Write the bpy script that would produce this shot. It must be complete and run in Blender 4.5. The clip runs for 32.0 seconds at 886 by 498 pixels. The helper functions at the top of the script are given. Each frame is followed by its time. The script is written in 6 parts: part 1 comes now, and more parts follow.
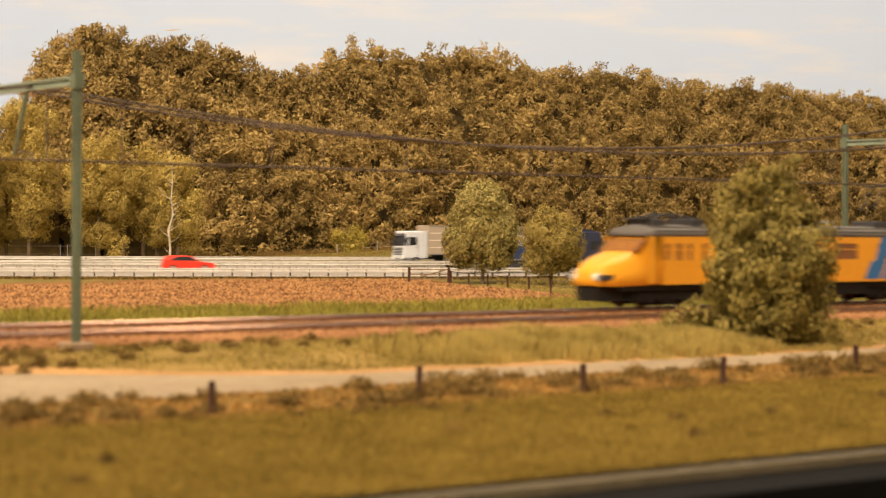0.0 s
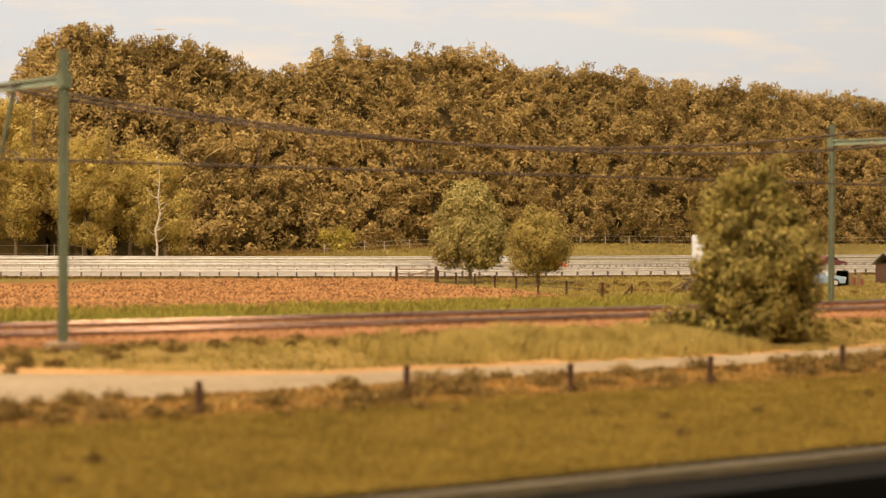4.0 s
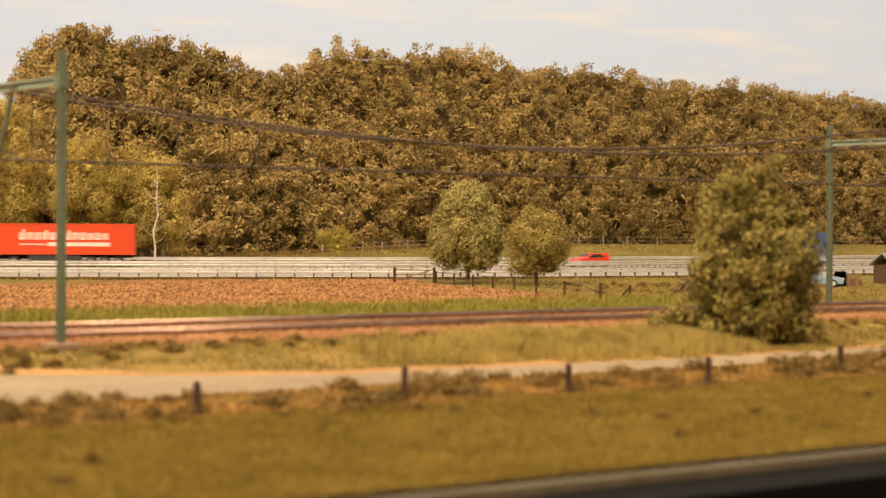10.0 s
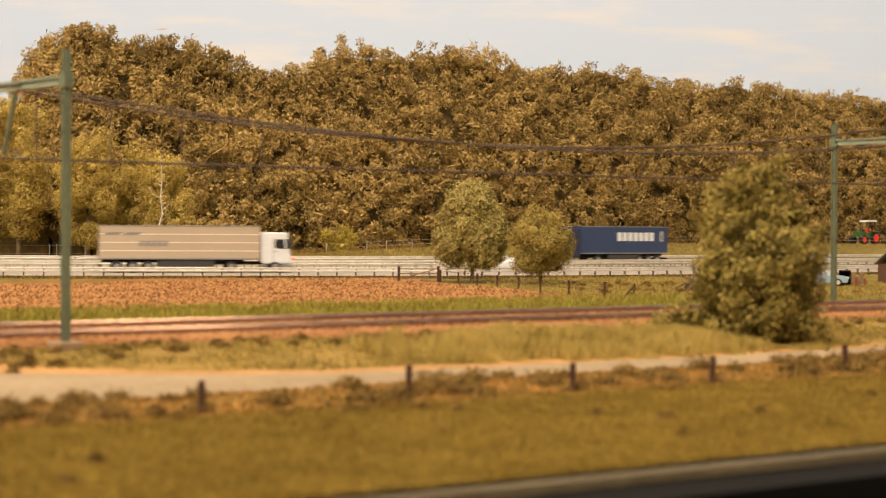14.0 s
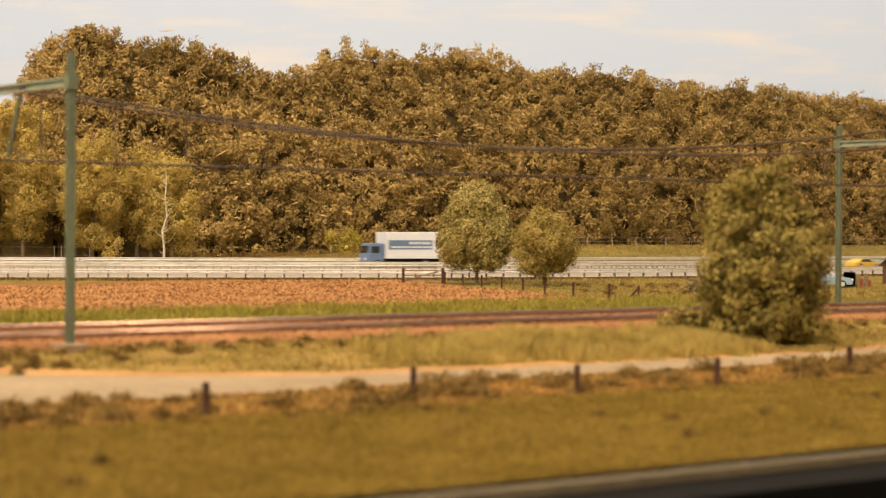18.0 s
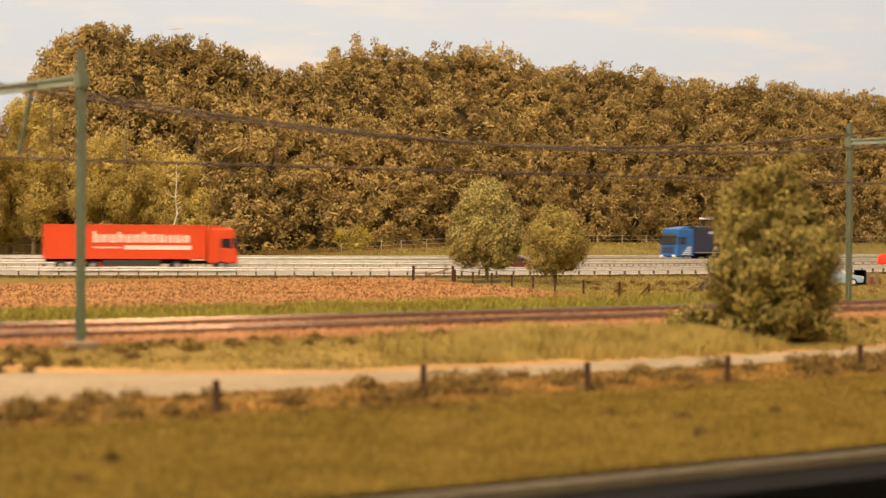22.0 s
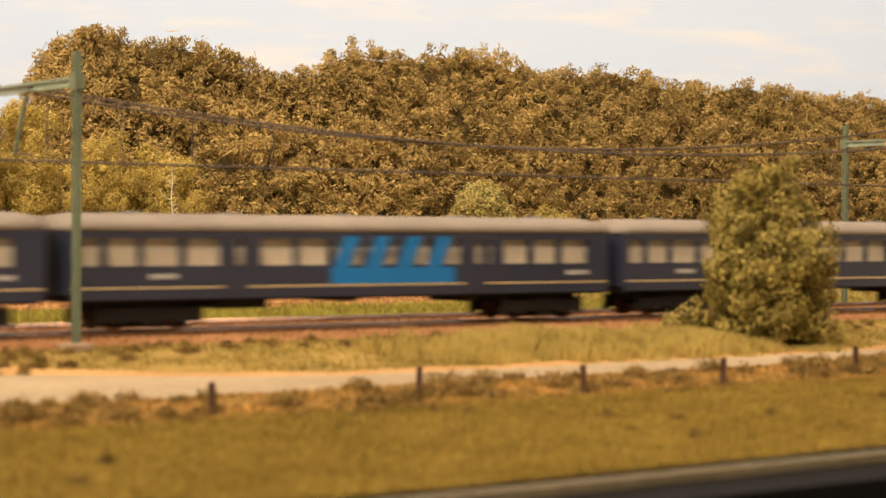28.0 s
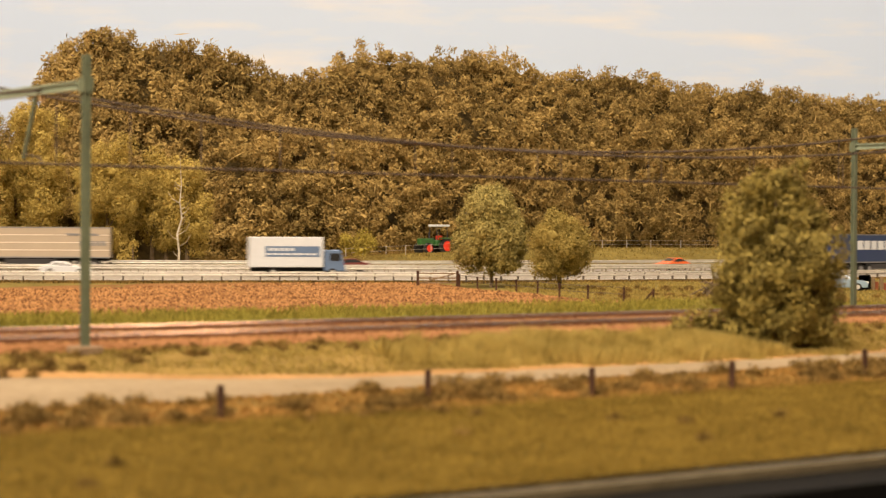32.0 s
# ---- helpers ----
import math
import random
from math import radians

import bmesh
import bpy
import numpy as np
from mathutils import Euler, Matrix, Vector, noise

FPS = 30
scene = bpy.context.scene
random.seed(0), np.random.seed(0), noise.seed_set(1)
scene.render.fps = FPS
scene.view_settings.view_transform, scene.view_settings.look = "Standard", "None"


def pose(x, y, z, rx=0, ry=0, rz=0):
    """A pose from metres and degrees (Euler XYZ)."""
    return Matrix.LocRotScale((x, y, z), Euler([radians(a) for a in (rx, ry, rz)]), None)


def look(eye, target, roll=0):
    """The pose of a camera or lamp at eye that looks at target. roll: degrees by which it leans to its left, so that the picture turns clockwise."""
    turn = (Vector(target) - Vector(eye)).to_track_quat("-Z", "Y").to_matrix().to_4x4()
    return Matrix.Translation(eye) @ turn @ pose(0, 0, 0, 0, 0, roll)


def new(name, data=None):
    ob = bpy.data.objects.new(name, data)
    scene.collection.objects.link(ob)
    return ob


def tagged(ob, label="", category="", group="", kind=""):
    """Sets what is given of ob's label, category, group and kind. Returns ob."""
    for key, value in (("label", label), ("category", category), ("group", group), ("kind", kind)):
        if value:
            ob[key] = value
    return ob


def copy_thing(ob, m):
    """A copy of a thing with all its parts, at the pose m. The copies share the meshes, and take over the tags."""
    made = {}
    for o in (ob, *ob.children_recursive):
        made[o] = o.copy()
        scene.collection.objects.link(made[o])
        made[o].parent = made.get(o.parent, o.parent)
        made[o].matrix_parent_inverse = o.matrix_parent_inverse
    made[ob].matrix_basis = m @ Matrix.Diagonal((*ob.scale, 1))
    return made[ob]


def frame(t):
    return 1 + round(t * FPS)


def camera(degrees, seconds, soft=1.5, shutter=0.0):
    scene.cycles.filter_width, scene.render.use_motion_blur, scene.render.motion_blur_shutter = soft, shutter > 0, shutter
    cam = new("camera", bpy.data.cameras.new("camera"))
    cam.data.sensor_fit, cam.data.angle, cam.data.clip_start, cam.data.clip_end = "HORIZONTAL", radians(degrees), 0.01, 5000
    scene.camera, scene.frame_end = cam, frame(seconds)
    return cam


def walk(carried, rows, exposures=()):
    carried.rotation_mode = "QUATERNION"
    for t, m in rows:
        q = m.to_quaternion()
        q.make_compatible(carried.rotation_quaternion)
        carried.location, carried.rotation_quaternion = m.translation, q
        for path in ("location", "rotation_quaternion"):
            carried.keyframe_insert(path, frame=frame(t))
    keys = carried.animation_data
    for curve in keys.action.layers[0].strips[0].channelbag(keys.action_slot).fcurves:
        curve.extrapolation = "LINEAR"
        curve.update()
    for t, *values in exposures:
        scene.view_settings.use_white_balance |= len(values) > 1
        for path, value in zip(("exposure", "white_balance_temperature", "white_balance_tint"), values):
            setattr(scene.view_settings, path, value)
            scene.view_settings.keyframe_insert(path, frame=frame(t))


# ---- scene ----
# ================= camera and its path =================
# A railway model in the scale 1:160. Plan sizes are in metres of the original; S turns them into the model's metres.
S = 1 / 160.0
EYE_Z = 3.4
cam = camera(25.25, 32.0, soft=1.25, shutter=0.5)
cam.data.dof.use_dof = True
cam.data.dof.focus_distance = 222 * S
cam.data.dof.aperture_fstop = 60

def aim(swing, nod):
    return pose(0, 0, EYE_Z * S, 90 - math.degrees(0.00829 - nod / 1000), 0, math.degrees(swing / 1000)) @ pose(0, 0, 0, 0, 0, 0.3)


# seconds; swing to the left and nod upwards in thousandths of a radian
walk(cam, [
    (0, aim(7.90, 0.21)), (0.5, aim(7.49, -0.34)), (1, aim(7.01, -0.53)), (1.5, aim(6.76, -0.38)), (2, aim(6.04, -0.67)), (2.5, aim(4.97, -1.01)),
    (3, aim(3.77, -0.86)), (3.5, aim(2.44, -0.38)), (5.5, aim(0.47, 0.53)), (6, aim(0.29, 0.53)), (6.5, aim(0.02, 0.34)), (7, aim(0.06, 0.08)),
    (7.5, aim(0.34, -0.06)), (8, aim(0.46, -0.23)), (8.5, aim(0.23, -0.23)), (9, aim(0.15, -0.06)), (9.5, aim(0.42, 0.11)), (10, aim(0.50, 0.46)),
    (10.5, aim(0.72, 0.57)), (11, aim(1.09, 0.57)), (11.5, aim(1.81, 0.57)), (12, aim(2.57, 0.46)), (12.5, aim(2.86, 0.08)), (13, aim(2.50, -0.17)),
    (13.5, aim(2.30, -0.21)), (14, aim(2.67, -0.11)), (14.5, aim(2.47, -0.19)), (16.5, aim(4.31, 0.53)), (17, aim(4.53, 0.57)), (17.5, aim(4.69, 0.63)),
    (18, aim(4.90, 0.76)), (18.5, aim(4.76, 0.74)), (19, aim(5.43, 0.82)), (19.5, aim(6.80, 0.80)), (20, aim(7.89, 0.51)), (20.5, aim(8.65, 0.06)),
    (21, aim(9.10, -0.19)), (21.5, aim(9.58, -0.17)), (22, aim(10.02, -0.36)), (22.5, aim(10.29, -0.67)), (23, aim(10.08, -0.55)), (23.5, aim(9.79, -0.51)),
    (24, aim(9.35, -0.63)), (24.5, aim(8.86, -0.59)), (25, aim(7.50, -0.53)), (25.5, aim(5.99, -0.89)), (27.5, aim(6.75, 0.50)), (28, aim(7.89, 0.72)),
    (28.5, aim(8.72, 1.07)), (29, aim(9.71, 1.45)), (29.5, aim(11.30, 1.64)), (30, aim(13.01, 1.85)), (30.5, aim(14.48, 2.17)), (31, aim(14.59, 2.46)),
    (31.5, aim(13.49, 2.50)), (32, aim(12.30, 2.13)),
], exposures=((0, 0.47), (25.4, 0.47), (27.4, 0.65), (30.8, 0.65), (31.8, 0.47), (32, 0.47)))

# ================= light =================
world = bpy.data.worlds.new("room_light")
scene.world = world
world.use_nodes = True
world.node_tree.nodes["Background"].inputs[0].default_value = (1.0, 0.86, 0.66, 1)
world.node_tree.nodes["Background"].inputs[1].default_value = 0.32


def area_lamp(name, eye, target, sx, sy, watts, colour):
    data = bpy.data.lights.new(name, "AREA")
    data.shape, data.size, data.size_y, data.energy, data.color = "RECTANGLE", sx, sy, watts, colour
    ob = new(name, data)
    ob.matrix_world = look(eye, target)
    return ob


# warm lamps under the room's ceiling: a broad one behind the viewer, a smaller one above the layout
area_lamp("ceiling_lamp", (-0.85, -1.0, 1.5), (0.0, 1.2, 0.05), 2.4, 0.7, 78, (1.0, 0.785, 0.565))
area_lamp("ceiling_lamp", (0.0, 0.75, 1.58), (0.1, 1.7, 0.1), 2.4, 0.3, 33, (1.0, 0.80, 0.59))


# ================= materials =================
def nodes_of(name):
    m = bpy.data.materials.new(name)
    m.use_nodes = True
    return m, m.node_tree.nodes, m.node_tree.links, m.node_tree.nodes["Principled BSDF"]


def mat(name, low, high, rough=0.7, grain=0.5, blotch=6.0, metal=0.0, bump=0.0, island=0.0, spec=0.3, third=None, stretch=None, thru=0.0):
    """Two colours mixed by grain and blotches (sizes in plan metres); island: share of random tint a piece."""
    m, n, l, b = nodes_of(name)
    co = n.new("ShaderNodeTexCoord")
    src = co.outputs["Object"]
    if stretch:
        mp = n.new("ShaderNodeMapping")
        mp.inputs["Scale"].default_value = stretch
        l.new(src, mp.inputs["Vector"])
        src = mp.outputs["Vector"]
    fine, big = n.new("ShaderNodeTexNoise"), n.new("ShaderNodeTexNoise")
    for tex, size, det in ((fine, grain, 4), (big, blotch, 3)):
        l.new(src, tex.inputs["Vector"])
        tex.inputs["Scale"].default_value = 1 / (size * S)
        tex.inputs["Detail"].default_value = det
    add = n.new("ShaderNodeMath")
    add.operation = "MULTIPLY_ADD"
    add.inputs[1].default_value = 0.5
    l.new(fine.outputs["Fac"], add.inputs[0])
    half = n.new("ShaderNodeMath")
    half.operation = "MULTIPLY"
    half.inputs[1].default_value = 0.5
    l.new(big.outputs["Fac"], half.inputs[0])
    l.new(half.outputs[0], add.inputs[2])
    fac = add.outputs[0]
    if island:
        geo = n.new("ShaderNodeNewGeometry")
        mix = n.new("ShaderNodeMath")
        mix.operation = "MULTIPLY_ADD"
        mix.inputs[1].default_value = island
        l.new(geo.outputs["Random Per Island"], mix.inputs[0])
        sub = n.new("ShaderNodeMath")
        sub.operation = "MULTIPLY_ADD"
        sub.inputs[1].default_value = 1.0
        sub.inputs[2].default_value = -island / 2
        l.new(fac, sub.inputs[0])
        l.new(sub.outputs[0], mix.inputs[2])
        fac = mix.outputs[0]
    ramp = n.new("ShaderNodeValToRGB")
    e = ramp.color_ramp.elements
    e[0].position, e[1].position = 0.34, 0.66
    e[0].color, e[1].color = (*low, 1), (*high, 1)
    if third:
        mid = ramp.color_ramp.elements.new(0.5)
        mid.color = (*third, 1)
    l.new(fac, ramp.inputs["Fac"])
    l.new(ramp.outputs["Color"], b.inputs["Base Color"])
    b.inputs["Roughness"].default_value = rough
    b.inputs["Metallic"].default_value = metal
    b.inputs["Specular IOR Level"].default_value = spec
    if bump:
        bp = n.new("ShaderNodeBump")
        bp.inputs["Strength"].default_value = bump
        bp.inputs["Distance"].default_value = grain * S * 0.5
        l.new(fine.outputs["Fac"], bp.inputs["Height"])
        l.new(bp.outputs["Normal"], b.inputs["Normal"])
    if thru:
        tr, both = n.new("ShaderNodeBsdfTranslucent"), n.new("ShaderNodeMixShader")
        both.inputs[0].default_value = thru
        l.new(ramp.outputs["Color"], tr.inputs["Color"])
        l.new(b.outputs[0], both.inputs[1])
        l.new(tr.outputs[0], both.inputs[2])
        l.new(both.outputs[0], n["Material Output"].inputs["Surface"])
    return m


def paint(name, c, rough=0.35, wear=0.12, spec=0.5, metal=0.0):
    """A painted or moulded surface, slightly uneven in tone."""
    return mat(name, tuple(v * (1 - wear) for v in c), tuple(min(1, v * (1 + wear)) for v in c), rough, 0.25, 2.5, metal, 0.03, 0, spec)


def glass(name, tint=(0.5, 0.52, 0.5)):
    m, n, l, b = nodes_of(name)
    b.inputs["Base Color"].default_value = (*tint, 1)
    b.inputs["Transmission Weight"].default_value = 1.0
    b.inputs["Roughness"].default_value = 0.05
    b.inputs["IOR"].default_value = 1.1
    return m


M = {}
M["lawn"] = mat("lawn", (0.082, 0.055, 0.010), (0.166, 0.114, 0.021), 0.95, 0.3, 0.9, bump=0.8, spec=0.05, third=(0.125, 0.087, 0.016))
M["lawn_blade"] = mat("lawn_blade", (0.20, 0.14, 0.029), (0.405, 0.288, 0.064), 0.9, 0.5, 2.2, island=0.35, spec=0.1, thru=0.25)
M["verge"] = mat("verge", (0.14, 0.098, 0.026), (0.42, 0.225, 0.062), 0.95, 0.9, 1.8, bump=0.7, third=(0.24, 0.15, 0.042), spec=0.1)
M["bank"] = mat("bank", (0.18, 0.13, 0.035), (0.36, 0.24, 0.075), 0.95, 0.7, 4.0, bump=0.7, spec=0.1)
M["warm_sand"] = mat("warm_sand", (0.33, 0.19, 0.075), (0.52, 0.31, 0.13), 0.95, 0.3, 2.5, bump=0.4, spec=0.1)
M["straw"] = mat("straw", (0.20, 0.12, 0.03), (0.48, 0.28, 0.085), 0.9, 0.5, 1.6, island=0.3, spec=0.1)
M["grass_olive"] = mat("grass_olive", (0.17, 0.125, 0.03), (0.35, 0.265, 0.072), 0.85, 0.5, 5.0, island=0.3)
M["grass"] = mat("grass", (0.24, 0.18, 0.048), (0.50, 0.39, 0.12), 0.85, 0.5, 5.0, island=0.3, spec=0.15, thru=0.3)
M["grass_green"] = mat("grass_green", (0.225, 0.205, 0.04), (0.47, 0.425, 0.09), 0.85, 0.5, 5.0, island=0.5, spec=0.15, thru=0.3)
M["grass_pale"] = mat("grass_pale", (0.44, 0.34, 0.10), (0.74, 0.60, 0.21), 0.85, 0.5, 4.0, island=0.3, spec=0.15, thru=0.45)
M["footing"] = mat("footing", (0.27, 0.19, 0.12), (0.42, 0.31, 0.21), 0.9, 0.2, 1.5, bump=0.2)
M["scrub"] = mat("scrub", (0.115, 0.076, 0.023), (0.36, 0.235, 0.074), 0.9, 0.5, 3.0, island=0.4, spec=0.15, thru=0.2)
M["sand"] = mat("sand", (0.27, 0.21, 0.135), (0.40, 0.32, 0.215), 0.95, 0.4, 5.0, bump=0.2, spec=0.1)
M["soil"] = mat("soil", (0.19, 0.086, 0.031), (0.34, 0.175, 0.07), 0.95, 0.5, 7.0, bump=0.9, spec=0.1)
M["clod"] = mat("clod", (0.13, 0.058, 0.022), (0.44, 0.23, 0.095), 0.95, 0.3, 5.0, island=0.5, third=(0.29, 0.146, 0.057), bump=0.5, spec=0.1)
M["meadow"] = mat("meadow", (0.13, 0.105, 0.028), (0.26, 0.20, 0.055), 0.95, 1.0, 6.0, bump=0.6, spec=0.1)
M["ballast"] = mat("ballast", (0.27, 0.125, 0.052), (0.47, 0.245, 0.115), 0.95, 0.25, 5.0, bump=0.9, spec=0.1)
M["concrete"] = mat("concrete", (0.42, 0.38, 0.32), (0.55, 0.50, 0.43), 0.9, 0.3, 4.0, bump=0.2)
M["asphalt"] = mat("asphalt", (0.26, 0.24, 0.21), (0.36, 0.33, 0.29), 0.9, 0.4, 8.0, bump=0.15)
M["marking"] = paint("marking", (0.75, 0.73, 0.68), 0.7)
M["steel"] = mat("steel", (0.50, 0.48, 0.45), (0.70, 0.68, 0.64), 0.4, 0.6, 5.0, metal=0.25)
M["post_zinc"] = mat("post_zinc", (0.34, 0.31, 0.27), (0.5, 0.46, 0.41), 0.6, 0.4, 3.0)
M["post_steel"] = mat("post_steel", (0.08, 0.07, 0.06), (0.2, 0.17, 0.14), 0.7, 0.4, 3.0)
M["rail_head"] = mat("rail_head", (0.31, 0.175, 0.105), (0.50, 0.32, 0.215), 0.17, 0.8, 4.0, metal=0.75, spec=0.5)
M["rust"] = mat("rust", (0.12, 0.05, 0.026), (0.24, 0.11, 0.056), 0.8, 0.3, 4.0)
M["sleeper"] = mat("sleeper", (0.14, 0.062, 0.032), (0.27, 0.13, 0.066), 0.9, 0.3, 4.0)
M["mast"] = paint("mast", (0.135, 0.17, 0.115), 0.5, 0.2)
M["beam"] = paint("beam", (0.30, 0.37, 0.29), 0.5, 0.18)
M["wire"] = paint("wire", (0.085, 0.062, 0.046), 0.6)
M["insulator"] = paint("insulator", (0.45, 0.30, 0.16), 0.4)
M["bark"] = mat("bark", (0.10, 0.07, 0.04), (0.24, 0.18, 0.11), 0.9, 0.3, 2.0, bump=0.6)
M["birch"] = mat("birch", (0.30, 0.25, 0.18), (0.72, 0.66, 0.55), 0.85, 0.4, 1.6, bump=0.3)
M["forest_leaf"] = mat("forest_leaf", (0.168, 0.118, 0.039), (0.53, 0.38, 0.14), 0.9, 0.9, 9.0, island=0.15, third=(0.355, 0.252, 0.088), spec=0.15, thru=0.15)
# dark brown painted in place of the shade between the crowns
M["forest_shade"] = mat("forest_shade", (0.04, 0.029, 0.010), (0.13, 0.088, 0.027), 0.95, 0.8, 4.0, bump=0.5)
M["leaf_bush"] = mat("leaf_bush", (0.122, 0.098, 0.025), (0.42, 0.335, 0.09), 0.7, 0.7, 1.6, island=0.3, spec=0.15, thru=0.2)
M["leaf_tree"] = mat("leaf_tree", (0.23, 0.192, 0.06), (0.56, 0.475, 0.17), 0.6, 0.6, 2.0, island=0.4, spec=0.15, thru=0.25)
M["leaf_gold"] = mat("leaf_gold", (0.26, 0.203, 0.056), (0.54, 0.43, 0.138), 0.8, 0.6, 2.0, island=0.35, spec=0.15, thru=0.3)
M["leaf_lime"] = mat("leaf_lime", (0.29, 0.23, 0.04), (0.56, 0.45, 0.10), 0.8, 0.6, 2.0, island=0.3, spec=0.15, thru=0.3)
M["leaf_olive"] = mat("leaf_olive", (0.36, 0.272, 0.074), (0.66, 0.515, 0.155), 0.85, 0.5, 3.0, island=0.18, spec=0.15, thru=0.3)
M["wood_post"] = mat("wood_post", (0.045, 0.022, 0.014), (0.12, 0.06, 0.035), 0.9, 0.2, 1.0, bump=0.4, stretch=(1, 1, 0.3))
M["wood_grey"] = mat("wood_grey", (0.16, 0.11, 0.06), (0.32, 0.23, 0.14), 0.9, 0.2, 1.0, bump=0.4)
M["black_board"] = paint("black_board", (0.004, 0.0038, 0.0036), 0.8, spec=0.1)
M["trim"] = mat("trim", (0.11, 0.092, 0.055), (0.18, 0.15, 0.092), 0.8, 0.6, 4.0)
M["plaster"] = mat("plaster", (0.62, 0.58, 0.52), (0.72, 0.68, 0.62), 0.9, 4.0, 60.0)
M["carpet"] = mat("carpet", (0.012, 0.011, 0.010), (0.022, 0.02, 0.018), 0.95, 2.0, 30.0)


def sky_paint():
    """The painted sky: pale blue-grey, with thin warm streaks of cloud."""
    m, n, l, b = nodes_of("sky_paint")
    co = n.new("ShaderNodeTexCoord")
    mp = n.new("ShaderNodeMapping")
    mp.inputs["Scale"].default_value = (1.0, 1.0, 5.5)
    mp.inputs["Rotation"].default_value = (0, radians(-4), 0)
    l.new(co.outputs["Object"], mp.inputs["Vector"])
    tex = n.new("ShaderNodeTexNoise")
    tex.inputs["Scale"].default_value = 1 / (34 * S)
    tex.inputs["Detail"].default_value = 7
    tex.inputs["Roughness"].default_value = 0.55
    l.new(mp.outputs["Vector"], tex.inputs["Vector"])
    ramp = n.new("ShaderNodeValToRGB")
    e = ramp.color_ramp.elements
    e[0].position, e[1].position = 0.50, 0.74
    e[0].color, e[1].color = (0.56, 0.695, 0.95, 1), (0.74, 0.77, 0.86, 1)
    l.new(tex.outputs["Fac"], ramp.inputs["Fac"])
    l.new(ramp.outputs["Color"], b.inputs["Base Color"])
    b.inputs["Roughness"].default_value = 0.9
    b.inputs["Specular IOR Level"].default_value = 0.1
    return m


M["sky"] = sky_paint()


# ================= building helpers =================
def link(name, bm, material, parent=None, label="", smooth=False):
    """Links a bmesh in plan metres as one mesh object in the model's size."""
    bmesh.ops.scale(bm, vec=(S, S, S), verts=bm.verts)
    me = bpy.data.meshes.new(name)
    bm.to_mesh(me)
    bm.free()
    if smooth:
        me.polygons.foreach_set("use_smooth", [True] * len(me.polygons))
    for mm in material if isinstance(material, (list, tuple)) else (material,):
        me.materials.append(M[mm] if isinstance(mm, str) else mm)
    ob = new(name, me)
    if parent is not None:
        ob.parent = parent
    if label:
        tagged(ob, label)
    return ob


def part(name, bm, material, parent, label="", smooth=False):
    return link(name, bm, material, parent, label, smooth)


def soup(name, verts, faces, material, parent=None, smooth=False):
    """A mesh from arrays in plan metres; faces all with the same number of corners."""
    verts, faces = np.asarray(verts, np.float32) * S, np.asarray(faces, np.int32)
    me = bpy.data.meshes.new(name)
    k = faces.shape[1]
    me.vertices.add(len(verts))
    me.vertices.foreach_set("co", verts.ravel())
    me.loops.add(faces.size)
    me.loops.foreach_set("vertex_index", faces.ravel())
    me.polygons.add(len(faces))
    me.polygons.foreach_set("loop_start", np.arange(0, faces.size, k, dtype=np.int32))
    me.polygons.foreach_set("loop_total", np.full(len(faces), k, np.int32))
    if smooth:
        me.polygons.foreach_set("use_smooth", np.ones(len(faces), bool))
    me.update(calc_edges=True)
    me.materials.append(M[material] if isinstance(material, str) else material)
    ob = new(name, me)
    if parent is not None:
        ob.parent = parent
    return ob


def box(bm, x0, x1, y0, y1, z0, z1, mi=0):
    v = [bm.verts.new(c) for c in ((x0, y0, z0), (x1, y0, z0), (x1, y1, z0), (x0, y1, z0), (x0, y0, z1), (x1, y0, z1), (x1, y1, z1), (x0, y1, z1))]
    for f in ((3, 2, 1, 0), (4, 5, 6, 7), (0, 1, 5, 4), (1, 2, 6, 5), (2, 3, 7, 6), (3, 0, 4, 7)):
        bm.faces.new([v[i] for i in f]).material_index = mi
    return v


def bevelled(x0, x1, y0, y1, z0, z1, r=0.06, seg=2):
    bm = bmesh.new()
    box(bm, x0, x1, y0, y1, z0, z1)
    bmesh.ops.bevel(bm, geom=list(bm.edges), offset=r, segments=seg, affect="EDGES", profile=0.5)
    return bm


def disc(bm, radius, y0, y1, cx=0.0, cz=0.0, n=16):
    """A wheel-like drum along y."""
    m = Matrix.Translation((cx, (y0 + y1) / 2, cz)) @ Matrix.Rotation(radians(90), 4, "X")
    bmesh.ops.create_cone(bm, cap_ends=True, segments=n, radius1=radius, radius2=radius, depth=abs(y1 - y0), matrix=m)


def tube(bm, pts, radii, n=6):
    """A tube through points."""
    rings = []
    for i, p in enumerate(pts):
        a, b = Vector(pts[max(i - 1, 0)]), Vector(pts[min(i + 1, len(pts) - 1)])
        d = (b - a).normalized()
        side = d.cross(Vector((0, 0, 1)) if abs(d.z) < 0.9 else Vector((1, 0, 0))).normalized()
        up = side.cross(d)
        r = radii[i] if isinstance(radii, (list, tuple)) else radii
        rings.append([bm.verts.new(Vector(p) + (side * math.cos(t) + up * math.sin(t)) * r) for t in (2 * math.pi * k / n for k in range(n))])
    for a, b in zip(rings, rings[1:]):
        for k in range(n):
            bm.faces.new((a[k], a[(k + 1) % n], b[(k + 1) % n], b[k]))
    bm.faces.new(rings[0][::-1])
    bm.faces.new(rings[-1])


